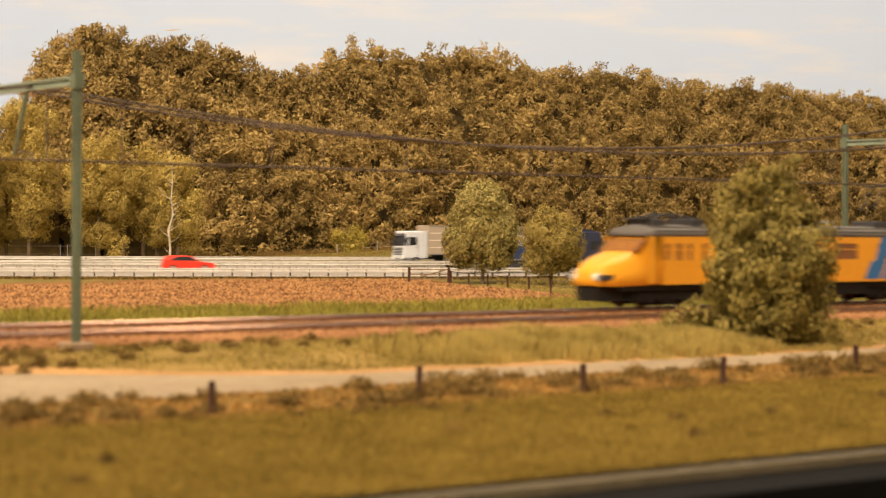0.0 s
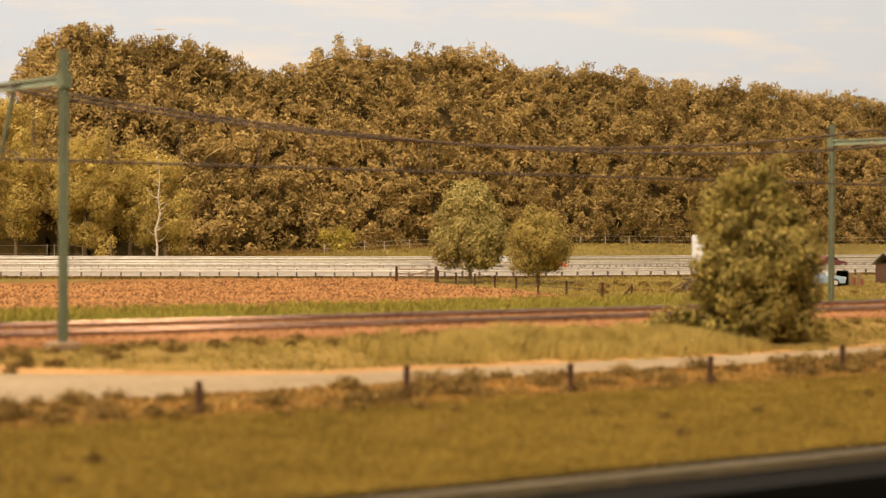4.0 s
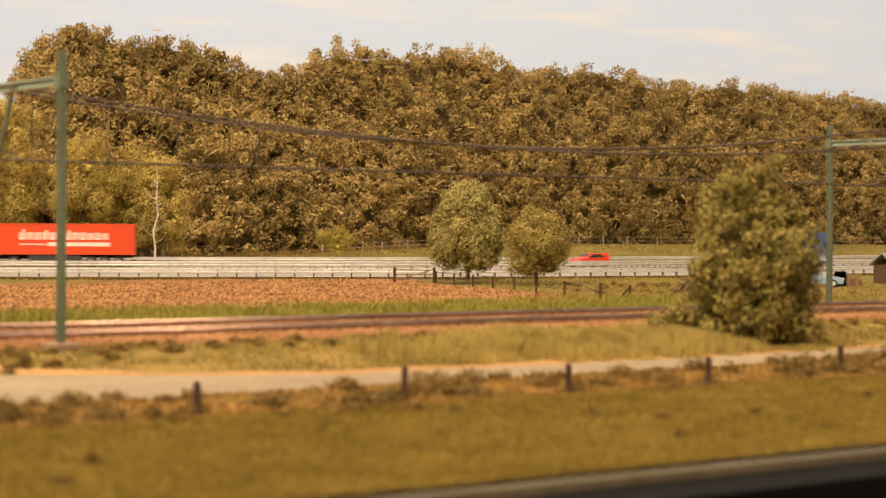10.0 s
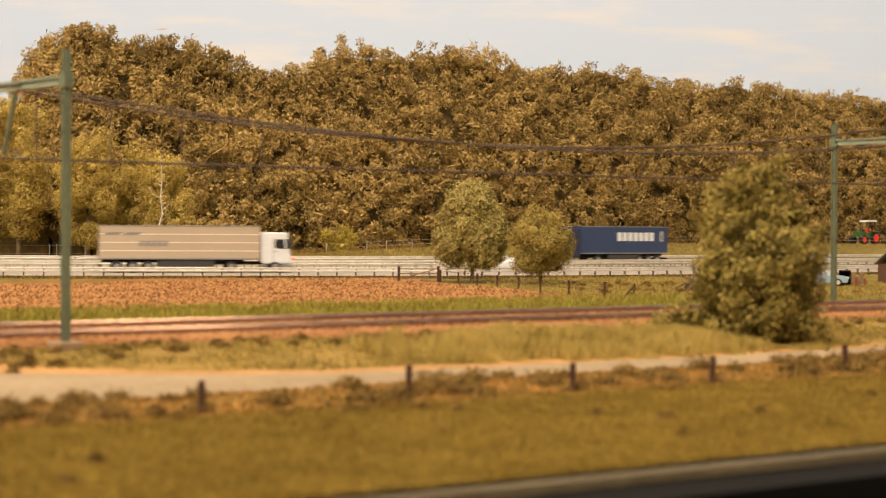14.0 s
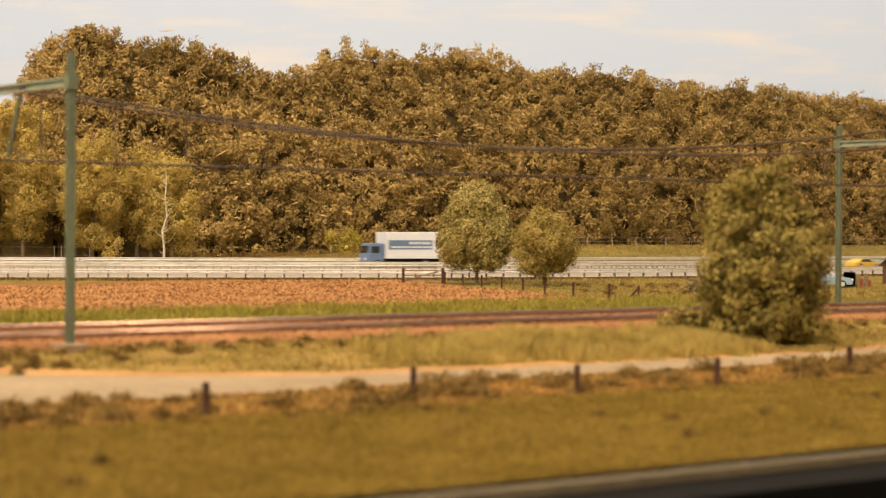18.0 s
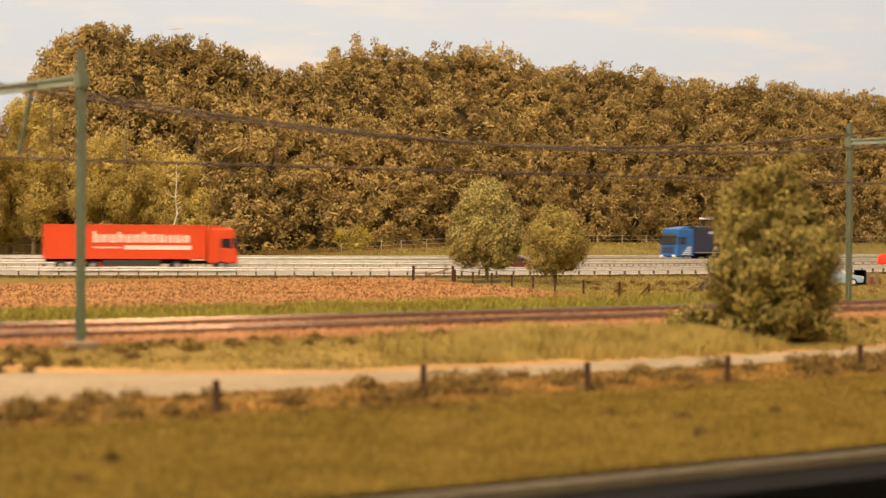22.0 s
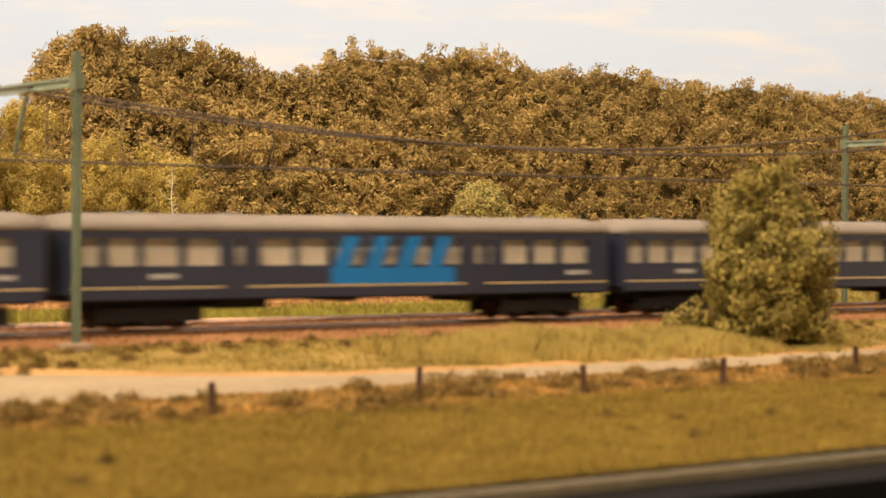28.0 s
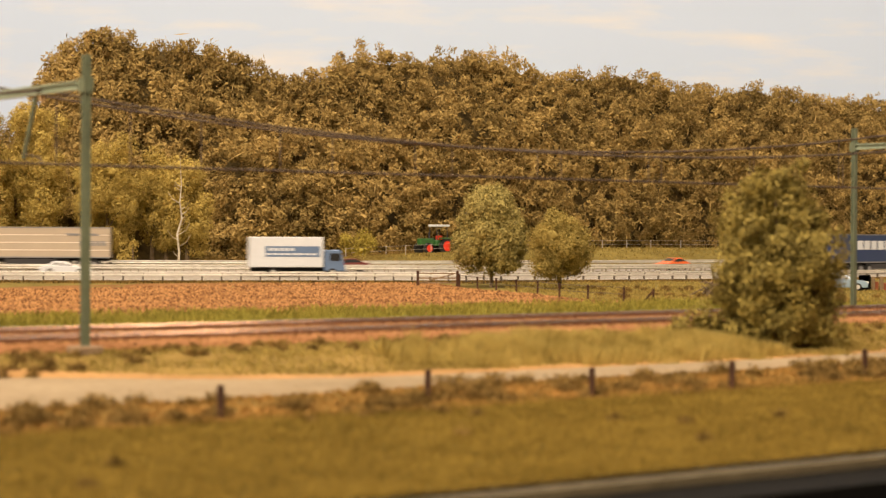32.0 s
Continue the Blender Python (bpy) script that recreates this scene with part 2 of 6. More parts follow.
def sweep(bm, path, profile, z_of=None):
    """Sweeps a closed profile of (sideways, up) along a level path of (x, y, z)."""
    rings = []
    for i, p in enumerate(path):
        a, b = path[max(i - 1, 0)], path[min(i + 1, len(path) - 1)]
        d = Vector((b[0] - a[0], b[1] - a[1], 0)).normalized()
        side = Vector((-d.y, d.x, 0))
        rings.append([bm.verts.new(Vector(p) + side * s + Vector((0, 0, h))) for s, h in profile])
    k = len(profile)
    for a, b in zip(rings, rings[1:]):
        for j in range(k):
            bm.faces.new((a[j], b[j], b[(j + 1) % k], a[(j + 1) % k]))
    bm.faces.new(rings[0])
    bm.faces.new(rings[-1][::-1])


def empty(name, place, turn=0.0):
    ob = new(name)
    ob.empty_display_size = 0.01
    ob.matrix_world = Matrix.Translation(Vector(place) * S) @ pose(0, 0, 0, 0, 0, turn)
    return ob


# ---- the plan: the railway's straight line and the motorway's bend ----
P1, U = Vector((-14.2, 66.6)), Vector((0.781, 0.6245)).normalized()
NQ = Vector((-U.y, U.x))
TURN = math.degrees(math.atan2(U.y, U.x))
FAR_TRACK = 5.6


def at(p, q, z=0.0):
    """A place p metres along the near track, q metres beyond it."""
    a = P1 + U * p + NQ * q
    return Vector((a.x, a.y, z))


def to_pq(x, y):
    d = Vector((x, y)) - P1
    return d.dot(U), d.dot(NQ)


BEND = [(-260, 170), (-200, 163), (-120, 157), (-60, 156), (-34, 158), (-24, 160), (0, 166), (20, 176.5), (44, 195), (70, 216), (140, 275), (200, 325)]


def bend_line():
    pts, out = [Vector(p) for p in BEND], []
    for i in range(len(pts) - 1):
        a, b, c, d = pts[max(i - 1, 0)], pts[i], pts[i + 1], pts[min(i + 2, len(pts) - 1)]
        for k in range(40):
            t = k / 40
            out.append(0.5 * (2 * b + (c - a) * t + (2 * a - 5 * b + 4 * c - d) * t * t + (3 * b - a - 3 * c + d) * t ** 3))
    out.append(pts[-1])
    return np.array([tuple(v) for v in out])


ROAD = bend_line()
_tg = np.gradient(ROAD, axis=0)
_tg /= np.linalg.norm(_tg, axis=1)[:, None]
ROAD_N = np.stack([-_tg[:, 1], _tg[:, 0]], 1)


def lane(d):
    """The motorway's line, d metres beyond its near crash barrier."""
    return ROAD + ROAD_N * d


def road_z(d):
    return -0.24 + 0.44 * min(max(d, 0), 32) / 32


def beyond(x, y):
    """Roughly how far a place lies beyond the motorway's near barrier."""
    i = int(np.argmin((ROAD[:, 0] - x) ** 2 + (ROAD[:, 1] - y) ** 2))
    return float((x - ROAD[i, 0]) * ROAD_N[i, 0] + (y - ROAD[i, 1]) * ROAD_N[i, 1])


def road_far_edge(p):
    return float(np.interp(p, (-30, -8, -3.4, -1.2, 1.3, 5.1, 12, 22.4, 32.2, 70), (-4.6, -4.6, -5.0, -7.0, -9.1, -10.9, -11.1, -11.4, -10.8, -10.4)))


def road_near_edge(p):
    return float(np.interp(p, (-30, -8.3, -1.4, 9.2, 15.9, 30, 70), (-15.5, -15.3, -15.2, -14.8, -14.9, -14.7, -14.5)))


def smooth(a, b, v):
    t = min(max((v - a) / (b - a), 0.0), 1.0)
    return t * t * (3 - 2 * t)


def ground_z(x, y):
    """The layout's relief."""
    p, q = to_pq(x, y)
    if q < -18.0:
        z = -1.3
    elif q < 0:
        z = -1.3 + 0.26 * smooth(-18.0, -15.4, q) + 0.6 * smooth(road_far_edge(p) - 0.2, -2.6, q)
    else:
        z = -0.63
    if q > 0:
        d = beyond(x, y)
        z = -0.63 + 0.22 * smooth(-14, -1, d)
        if d > 0:
            z = road_z(d) - 0.06
        if d > 33:
            z = 0.14 + 1.9 * smooth(33, 48, d) * float(np.interp(x, (-34, -26, -8, 8), (-0.1, 0.1, 0.62, 1.0)))
    bumpy = 0.05 if -18 < q < -3 else 0.0
    if q > 9 and beyond(x, y) < -1.5:
        bumpy = 0.07
    return z + bumpy * noise.noise(Vector((x * 0.6, y * 0.6, 0)))


# ================= the setting =================
EDGE = -32.3


def grid_sheet(name, us, vs, place, material):
    """A sheet over a grid; place(u, v) gives each corner."""
    verts = [tuple(place(u, v)) for v in vs for u in us]
    k = len(us)
    faces = [(j * k + i, j * k + i + 1, (j + 1) * k + i + 1, (j + 1) * k + i) for j in range(len(vs) - 1) for i in range(k - 1)]
    return soup(name, verts, faces, material, smooth=True)


def frange(a, b, step):
    return [a + (b - a) * i / round((b - a) / step) for i in range(round((b - a) / step) + 1)]


def ground_point(p, q):
    v = at(p, q)
    return v.x, v.y, ground_z(v.x, v.y)


# one sheet of ground over the whole baseboard
ps = frange(-260, -30, 10) + frange(-28, 60, 1.6) + frange(65, 330, 6)
qs = [EDGE] + frange(-31, 24, 0.9) + frange(25, 240, 2.5)
ground = tagged(grid_sheet("ground", ps, qs, ground_point, "meadow"), "flat model landscape of dry olive-brown grass", "ground", kind="structure")

ps_near = frange(-45, 62, 1.0)
lawn = tagged(grid_sheet("lawn", ps_near, [EDGE] + frange(-32, -17.6, 1.2), lambda p, q: (*at(p, q).xy, ground_z(*at(p, q).xy) + 0.03), "lawn"),
              "short dull olive lawn along the layout's front edge", "lawn", kind="structure")
verge = tagged(grid_sheet("verge", ps_near, frange(-17.7, -14.2, 0.35), lambda p, q: (*at(p, q).xy, ground_z(*at(p, q).xy) + 0.035), "verge"),
               "dry straw-coloured verge beside a sandy track", "verge", kind="structure")
sand_road = tagged(grid_sheet("sand_road", ps_near, frange(0, 1, 0.1),
                              lambda p, f: (*at(p, road_near_edge(p) * (1 - f) + road_far_edge(p) * f).xy, -0.985 + 0.07 * math.sin(f * math.pi)), "sand"),
                   "pale sandy country road with worn edges", "road", kind="structure")
bank = tagged(grid_sheet("grass_bank", ps_near, frange(0, 1, 0.1),
                         lambda p, f: (*at(p, road_far_edge(p) * (1 - f) - 2.7 * f).xy, ground_z(*at(p, road_far_edge(p) * (1 - f) - 2.7 * f).xy) + 0.03), "bank"),
              "rough grassy bank between the road and the railway", "verge", kind="structure")
tagged(grid_sheet("road_shoulder", ps_near, [0.0, 0.25, 0.5, 0.75, 1.0],
                  lambda p, f: (*at(p, road_far_edge(p) - 0.3 + f * (1.5 + 0.7 * noise.noise(Vector((p * 0.5, 2, 0))))).xy, ground_z(*at(p, road_far_edge(p) - 0.3 + f * 1.5).xy) + 0.04 + 0.05 * math.sin(f * math.pi)), "warm_sand"),
       "loose orange sand along the edge of the road", "verge", kind="structure")


def field_right(q):
    """The fenced edge of the ploughed field."""
    return float(np.interp(q, (9, 26, 34, 45, 66), (50.5, 53, 55, 60.5, 68)))


field = tagged(grid_sheet("ploughed_field", frange(0, 1, 0.012), frange(16, 76, 1.2),
                          lambda f, q: (lambda p: (*at(p, q).xy, ground_z(*at(p, q).xy) + (0.03 if beyond(*at(p, q).xy) < -1.2 else -0.2)))(-70 + f * (field_right(q) + 70)), "soil"),
               "ploughed field of reddish-brown crumbly soil", "field", kind="structure")


def road_strip(name, d0, d1, material, lift=0.0):
    steps = frange(d0, d1, max((d1 - d0) / 4, 0.1))
    rows = [lane(d) for d in steps]
    n = len(ROAD)
    verts = [(*r[i], road_z(d) + lift) for r, d in zip(rows, steps) for i in range(0, n, 2)]
    k = len(range(0, n, 2))
    faces = [(j * k + i, j * k + i + 1, (j + 1) * k + i + 1, (j + 1) * k + i) for j in range(len(steps) - 1) for i in range(k - 1)]
    return soup(name, verts, faces, material, smooth=True)


carriageway = tagged(road_strip("road_1", 0.6, 14.6, "asphalt"), "pale grey motorway carriageway, two lanes", "road", kind="structure")
tagged(road_strip("road_2", 20.4, 31.6, "asphalt"), "pale grey motorway carriageway, two lanes", "road", kind="structure")
_farm = [lane(d)[80:440:3] for d in (53.4, 54.4, 55.4, 56.4)]
tagged(grid_sheet("road_3", range(len(_farm[0])), range(4), lambda i, j: (*_farm[j][i], ground_z(*_farm[j][i]) + 0.04), "sand"), "narrow pale farm road along the wood", "road", kind="structure")
tagged(road_strip("kerb", -0.9, 0.5, "concrete", 0.03), "pale concrete strip under the crash barrier", "kerb", kind="structure")
for d in (1.4, 14.0, 21.0, 31.0):
    tagged(road_strip("lane_line", d - 0.1, d + 0.1, "marking", 0.03), "white edge line on the motorway", "road marking", kind="structure")

# backing of the layout: painted sky, fascia and the room
bm = bmesh.new()
box(bm, -330, 330, 372, 376, -40, 130)
tagged(link("backdrop", bm, "sky"), "painted sky with thin pale clouds behind the layout", "backdrop", kind="structure")
bm = bmesh.new()
for q0, q1, z0, z1 in ((EDGE - 0.76, EDGE - 0.38, -1.5, -1.31),):
    a = [at(-120, q0), at(150, q0), at(150, q1), at(-120, q1)]
    vs = [bm.verts.new((v.x, v.y, z)) for z in (z0, z1) for v in a]
    for f in ((3, 2, 1, 0), (4, 5, 6, 7), (0, 1, 5, 4), (1, 2, 6, 5), (2, 3, 7, 6), (3, 0, 4, 7)):
        bm.faces.new([vs[i] for i in f])
tagged(link("edge_trim", bm, "trim"), "greyish-brown strip along the layout's front edge", "trim", kind="structure")
bm = bmesh.new()
a = [at(-160, EDGE - 2.6), at(160, EDGE - 2.6), at(160, EDGE - 0.01), at(-160, EDGE - 0.01)]
vs = [bm.verts.new((v.x, v.y, z)) for z in (-60, -1.51) for v in a]
for f in ((3, 2, 1, 0), (4, 5, 6, 7), (0, 1, 5, 4), (1, 2, 6, 5), (2, 3, 7, 6), (3, 0, 4, 7)):
    bm.faces.new([vs[i] for i in f])
tagged(link("fascia", bm, "black_board"), "black board closing the layout's front", "board", kind="structure")


def room():
    for name, x0, x1, y0, y1, z0, z1, m in (
            ("floor", -420, 420, -330, 390, -175, -170, "carpet"), ("ceiling", -420, 420, -330, 390, 262, 266, "plaster"),
            ("wall_south", -420, 420, -334, -330, -170, 262, "plaster"), ("wall_north", -420, 420, 386, 390, -170, 262, "plaster"),
            ("wall_west", -424, -420, -330, 390, -170, 262, "plaster"), ("wall_east", 420, 424, -330, 390, -170, 262, "plaster")):
        b = bmesh.new()
        box(b, x0, x1, y0, y1, z0, z1)
        tagged(link(name, b, m), "plain carpet of the layout's room" if name == "floor" else "plain pale plaster of the layout's room", name.split("_")[0], kind="structure")


room()


# ================= railway =================
def trackbed():
    b = bmesh.new()
    path = [tuple(at(p, FAR_TRACK / 2, 0)) for p in frange(-140, 200, 2)]
    prof = [(-5.85, -0.47), (-4.75, -0.26), (-4.2, -0.17), (4.2, -0.17), (4.75, -0.26), (7.6, -0.72)]
    sweep(b, path, prof)
    tagged(link("trackbed", b, "ballast", smooth=True), "bed of reddish-brown track ballast under two tracks", "ballast", kind="structure")


def ballast_stones():
    rng = np.random.default_rng(4)
    n = 26000
    p, q = rng.uniform(-14, 58, n), rng.uniform(-3.0, 10.3, n)
    z = np.where(q < -1.95, -0.26 + (q + 1.95) * 0.17, np.where(q > 7.55, -0.26 - (q - 7.55) * 0.17, -0.17))
    c = np.stack([P1.x + U.x * p + NQ.x * q, P1.y + U.y * p + NQ.y * q, z + 0.02], 1)
    return pebbles("ballast_stones", c, 0.05, "clod", rng, "loose reddish-brown ballast stones", "stones")


def pebbles(name, c, r, material, rng, label, category):
    """Small irregular four-sided stones."""
    n = len(c)
    base = np.array([(1, 0, -0.4), (-0.6, 0.9, -0.4), (-0.6, -0.9, -0.4), (0.1, 0, 0.55)])
    turn = rng.uniform(0, 6.283, n)
    size = r * rng.uniform(0.5, 1.5, n)
    rot = np.stack([np.cos(turn), np.sin(turn)], 1)
    v = np.repeat(base[None], n, 0) * rng.uniform(0.7, 1.3, (n, 4, 1))
    x = v[:, :, 0] * rot[:, None, 0] - v[:, :, 1] * rot[:, None, 1]
    y = v[:, :, 0] * rot[:, None, 1] + v[:, :, 1] * rot[:, None, 0]
    v = np.stack([x, y, v[:, :, 2]], 2) * size[:, None, None] + c[:, None]
    f = (np.arange(n) * 4)[:, None, None] + np.array([(0, 1, 3), (1, 2, 3), (2, 0, 3)])[None]
    return tagged(soup(name, v.reshape(-1, 3), f.reshape(-1, 3), material), label, category, kind="stuff")


def track(q):
    root = tagged(empty("railway_track", at(0, q), TURN), "straight model railway track with rusty rails on brown sleepers", "railway track", "the two tracks")
    for side in (-0.7525, 0.7525):
        b = bmesh.new()
        # edge chamfer added towards the room, tilted to glint under the lamp; flat top
        prof = [(side - 0.052, -0.062), (side - 0.05, -0.036), (side - 0.0312, -0.009), (side + 0.044, -0.003), (side + 0.052, -0.062)]
        ends = [[b.verts.new((x, y, z)) for y, z in prof] for x in (-140, 200)]
        for j in range(5):
            k = (j + 1) % 5
            b.faces.new((ends[0][j], ends[1][j], ends[1][k], ends[0][k]))
        bmesh.ops.recalc_face_normals(b, faces=b.faces)
        part("rail_head", b, "rail_head", root, "polished steel running surface")
        b = bmesh.new()
        box(b, -140, 200, side - 0.014, side + 0.014, -0.085, -0.063)
        box(b, -140, 200, side - 0.07, side + 0.07, -0.105, -0.085)
        part("rail_web", b, "rust", root, "rusty side of the rail")
    b = bmesh.new()
    box(b, -0.13, 0.13, -1.3, 1.3, -0.22, -0.106)
    first = part("sleeper", b, "sleeper", root)
    for i in range(1, 165):
        o = new("sleeper", first.data)
        o.parent = root
        o.location = Vector((-20 + i * 0.62, 0, 0)) * S
    first.location = Vector((-20, 0, 0)) * S
    return root


trackbed()
ballast_stones()
track(0.0)
track(FAR_TRACK)

CONTACT_Z = 5.79
# contact wire, lowest and highest point of the carrier wire over each track
LINES = {0.0: (5.79, 6.82, 8.25), FAR_TRACK: (6.0, 7.22, 8.85)}


def h_beam(bm, x, y, z0, z1, w=0.34, t=0.06):
    """A rolled H section in one piece."""
    h, k = w / 2, w / 2 - t
    prof = [(-h, -h), (h, -h), (h, -k), (t / 2, -k), (t / 2, k), (h, k), (h, h), (-h, h), (-h, k), (-t / 2, k), (-t / 2, -k), (-h, -k)]
    low = [bm.verts.new((x + a, y + c, z0)) for a, c in prof]
    top = [bm.verts.new((x + a, y + c, z1)) for a, c in prof]
    for i in range(12):
        j = (i + 1) % 12
        bm.faces.new((low[i], low[j], top[j], top[i]))
    bm.faces.new(top)
    bm.faces.new(low[::-1])


def portal(p):
    root = tagged(empty("catenary_portal", at(p, 0), TURN), "grey-green steel portal carrying the overhead line", "catenary portal", "portals over the railway")
    for q in (-3.15, 8.3):
        b = bmesh.new()
        h_beam(b, 0, q, -0.22, 9.25, 0.235)
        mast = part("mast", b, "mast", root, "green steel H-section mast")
        b = bevelled(-0.45, 0.45, q - 0.45, q + 0.45, -0.65, -0.2, 0.05)
        part("footing", b, "footing", root, "pale concrete footing")
        b = bmesh.new()
        box(b, -0.17, 0.17, q - 0.2, q + 0.2, 8.02, 8.5)
        part("bracket", b, "mast", root)
    b = bmesh.new()
    prof = [(-0.16, 8.12), (0.16, 8.12), (0.16, 8.17), (0.03, 8.17), (0.03, 8.36), (0.16, 8.36), (0.16, 8.42), (-0.16, 8.42), (-0.16, 8.36), (-0.03, 8.36), (-0.03, 8.17), (-0.16, 8.17)]
    ends = [[b.verts.new((a, y, c)) for a, c in prof] for y in (-3.3, 8.5)]
    for i in range(12):
        j = (i + 1) % 12
        b.faces.new((ends[0][i], ends[0][j], ends[1][j], ends[1][i]))
    b.faces.new(ends[0][::-1])
    b.faces.new(ends[1])
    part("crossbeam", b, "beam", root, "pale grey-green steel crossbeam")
    for q in (0.45, FAR_TRACK - 1.2):
        b = bmesh.new()
        tube(b, [(0, q, 8.06), (0, q + (0.9 if q < 1 else -0.9), 6.0)], 0.08, 6)
        part("drop_bracket", b, "mast", root, "slanting hanger under the crossbeam")
    for q in (0.0, FAR_TRACK):
        b = bmesh.new()
        tube(b, [(0, q + (1.3 if q < 1 else -2.0), LINES[q][0] + 0.35), (0, q + 0.1, LINES[q][0] + 0.2), (0, q, LINES[q][0])], 0.035)
        part("steady_arm", b, "wire", root)
        b = bmesh.new()
        for k in range(5):
            bmesh.ops.create_cone(b, cap_ends=True, segments=10, radius1=0.12, radius2=0.07, depth=0.1, matrix=Matrix.Translation((0, q, min(LINES[q][2], 8.4) - 0.32 + k * 0.05)))
        part("insulator", b, "insulator", root, "brown insulator")


PORTALS = (-51.4, -0.2, 51.0, 102.2)
for p in PORTALS:
    portal(p)


def carrier(p, low, high):
    for a, b in zip(PORTALS, PORTALS[1:]):
        if a <= p <= b:
            f = (p - a) / (b - a) * 2 - 1
            return low + (high - low) * f * f
    return high


for q, (contact, low, high) in LINES.items():
    root = tagged(empty("overhead_line", at(0, q), TURN), "dark overhead wires hanging in droopy spans above the track", "overhead line", "overhead lines")
    b = bmesh.new()
    tube(b, [(p, 0, contact) for p in frange(-50, 100, 10)], 0.045, 5)
    part("contact_wire", b, "wire", root)
    b = bmesh.new()
    tube(b, [(p, 0, carrier(p, low, high)) for p in frange(-51.4, 102.2, 1.6)], 0.055, 5)
    part("carrier_wire", b, "wire", root)
    for p in frange(-46.5, 96.3, 6.2):
        b = bmesh.new()
        tube(b, [(p, 0, contact), (p, 0, carrier(p, low, high))], 0.024, 4)
        part("dropper", b, "wire", root)


# ================= crash barriers =================
def barrier(d, height, spacing=1.586):
    line = lane(d)
    z0 = road_z(d)
    root = tagged(empty("crash_barrier", (0, 0, 0)), "pale galvanised crash barrier along the motorway", "crash barrier", "crash barriers of the motorway")
    z = z0 + height
    prof = [(0.0, 0.0), (0.05, -0.04), (0.0, -0.10), (0.0, -0.15), (0.05, -0.21), (0.0, -0.30), (-0.05, -0.30), (-0.01, -0.21), (-0.05, -0.15), (-0.05, -0.10), (-0.01, -0.04), (-0.05, 0.0)]
    b = bmesh.new()
    sweep(b, [(*line[i], z) for i in range(0, len(line), 2)], [(-s, h * 1.15) for s, h in prof])
    part("beam", b, "steel", root, "pale zinc-grey W-shaped beam")
    arc = np.r_[0, np.cumsum(np.linalg.norm(np.diff(line, axis=0), axis=1))]
    b = bmesh.new()
    box(b, -0.06, 0.06, 0.07, 0.22, -0.4, height - 0.05)
    box(b, -0.1, 0.1, 0.0, 0.08, height - 0.3, height - 0.12)
    first = None
    for s in np.arange(0, arc[-1], spacing):
        x, y = np.interp(s, arc, line[:, 0]), np.interp(s, arc, line[:, 1])
        if not (-62 < x < 75):
            continue
        x2, y2 = np.interp(s + 0.5, arc, line[:, 0]), np.interp(s + 0.5, arc, line[:, 1])
        if first is None:
            first = part("post", b, "post_steel" if d < 1 else "post_zinc", root, "steel post of the barrier")
            o = first
        else:
            o = new("post", first.data)
            o.parent = root
        o.matrix_basis = Matrix.Translation(Vector((x, y, z0)) * S) @ pose(0, 0, 0, 0, 0, math.degrees(math.atan2(y2 - y, x2 - x)))


for d, h in ((0.0, 0.68), (15.6, 0.74), (19.4, 0.74), (32.4, 0.78)):
    barrier(d, h)


# ================= plants =================
def leaves(name, centres, out, size, per, rng, material, parent=None, spread=1.0, thin=0.5, wild=0.75):
    """Clumps of small leaf blades round the centres; out: the way each clump faces."""
    n = len(centres)
    c = np.repeat(centres, per, 0) + rng.normal(0, spread, (n * per, 3))
    o = np.repeat(out, per, 0) + rng.normal(0, wild, (n * per, 3))
    o /= np.linalg.norm(o, axis=1)[:, None] + 1e-6
    a = np.cross(o, rng.normal(0, 1, (n * per, 3)))
    a /= np.linalg.norm(a, axis=1)[:, None] + 1e-6
    b = np.cross(o, a)
    k = (size * rng.uniform(0.5, 1.4, n * per))[:, None]
    q = np.stack([c - a * k, c + b * k * thin, c + a * k, c - b * k * thin], 1)
    f = np.arange(n * per * 4).reshape(-1, 4)
    return soup(name, q.reshape(-1, 3), f, material, parent)


def sprigs(name, centres, out, size, rng, material, parent=None):
    """Narrow leafy twig ends that stand away from their bough."""
    n = len(centres)
    a = out / (np.linalg.norm(out, axis=1)[:, None] + 1e-6) + rng.normal(0, 0.55, (n, 3)) + np.array((0, 0, 0.15))
    a /= np.linalg.norm(a, axis=1)[:, None] + 1e-6
    b = np.cross(a, rng.normal(0, 1, (n, 3)))
    b /= np.linalg.norm(b, axis=1)[:, None] + 1e-6
    k = (size * rng.uniform(0.5, 1.3, n))[:, None]
    bend = rng.normal(0, 0.25, (n, 3)) * k
    q = np.stack([centres - a * k * 0.5, centres + b * k * 0.3 + bend, centres + a * k + bend, centres - b * k * 0.3 + bend], 1)
    return soup(name, q.reshape(-1, 3), np.arange(n * 4).reshape(-1, 4), material, parent)


def lobes(rng, centre, radius, count, height, low=0.0, squeeze=0.62, dome=False):
    """Ball-like boughs that make up a crown."""
    out = []
    for _ in range(count):
        t, z = rng.uniform(0, 6.283), rng.uniform(low, 1)
        w = math.sqrt(max(0.05, 1 - (2 * z - 1.0) ** 2 * squeeze))
        if dome:
            # broad at the foot, rounded above
            w = 0.92 if z < 0.3 else math.sqrt(max(0.12, 1 - ((z - 0.3) / 0.75) ** 2))
        r = radius * w * math.sqrt(rng.uniform(0.1, 1)) * 0.75
        out.append((centre[0] + r * math.cos(t), centre[1] + r * math.sin(t), centre[2] + z * height, radius * rng.uniform(0.28, 0.48)))
    return out


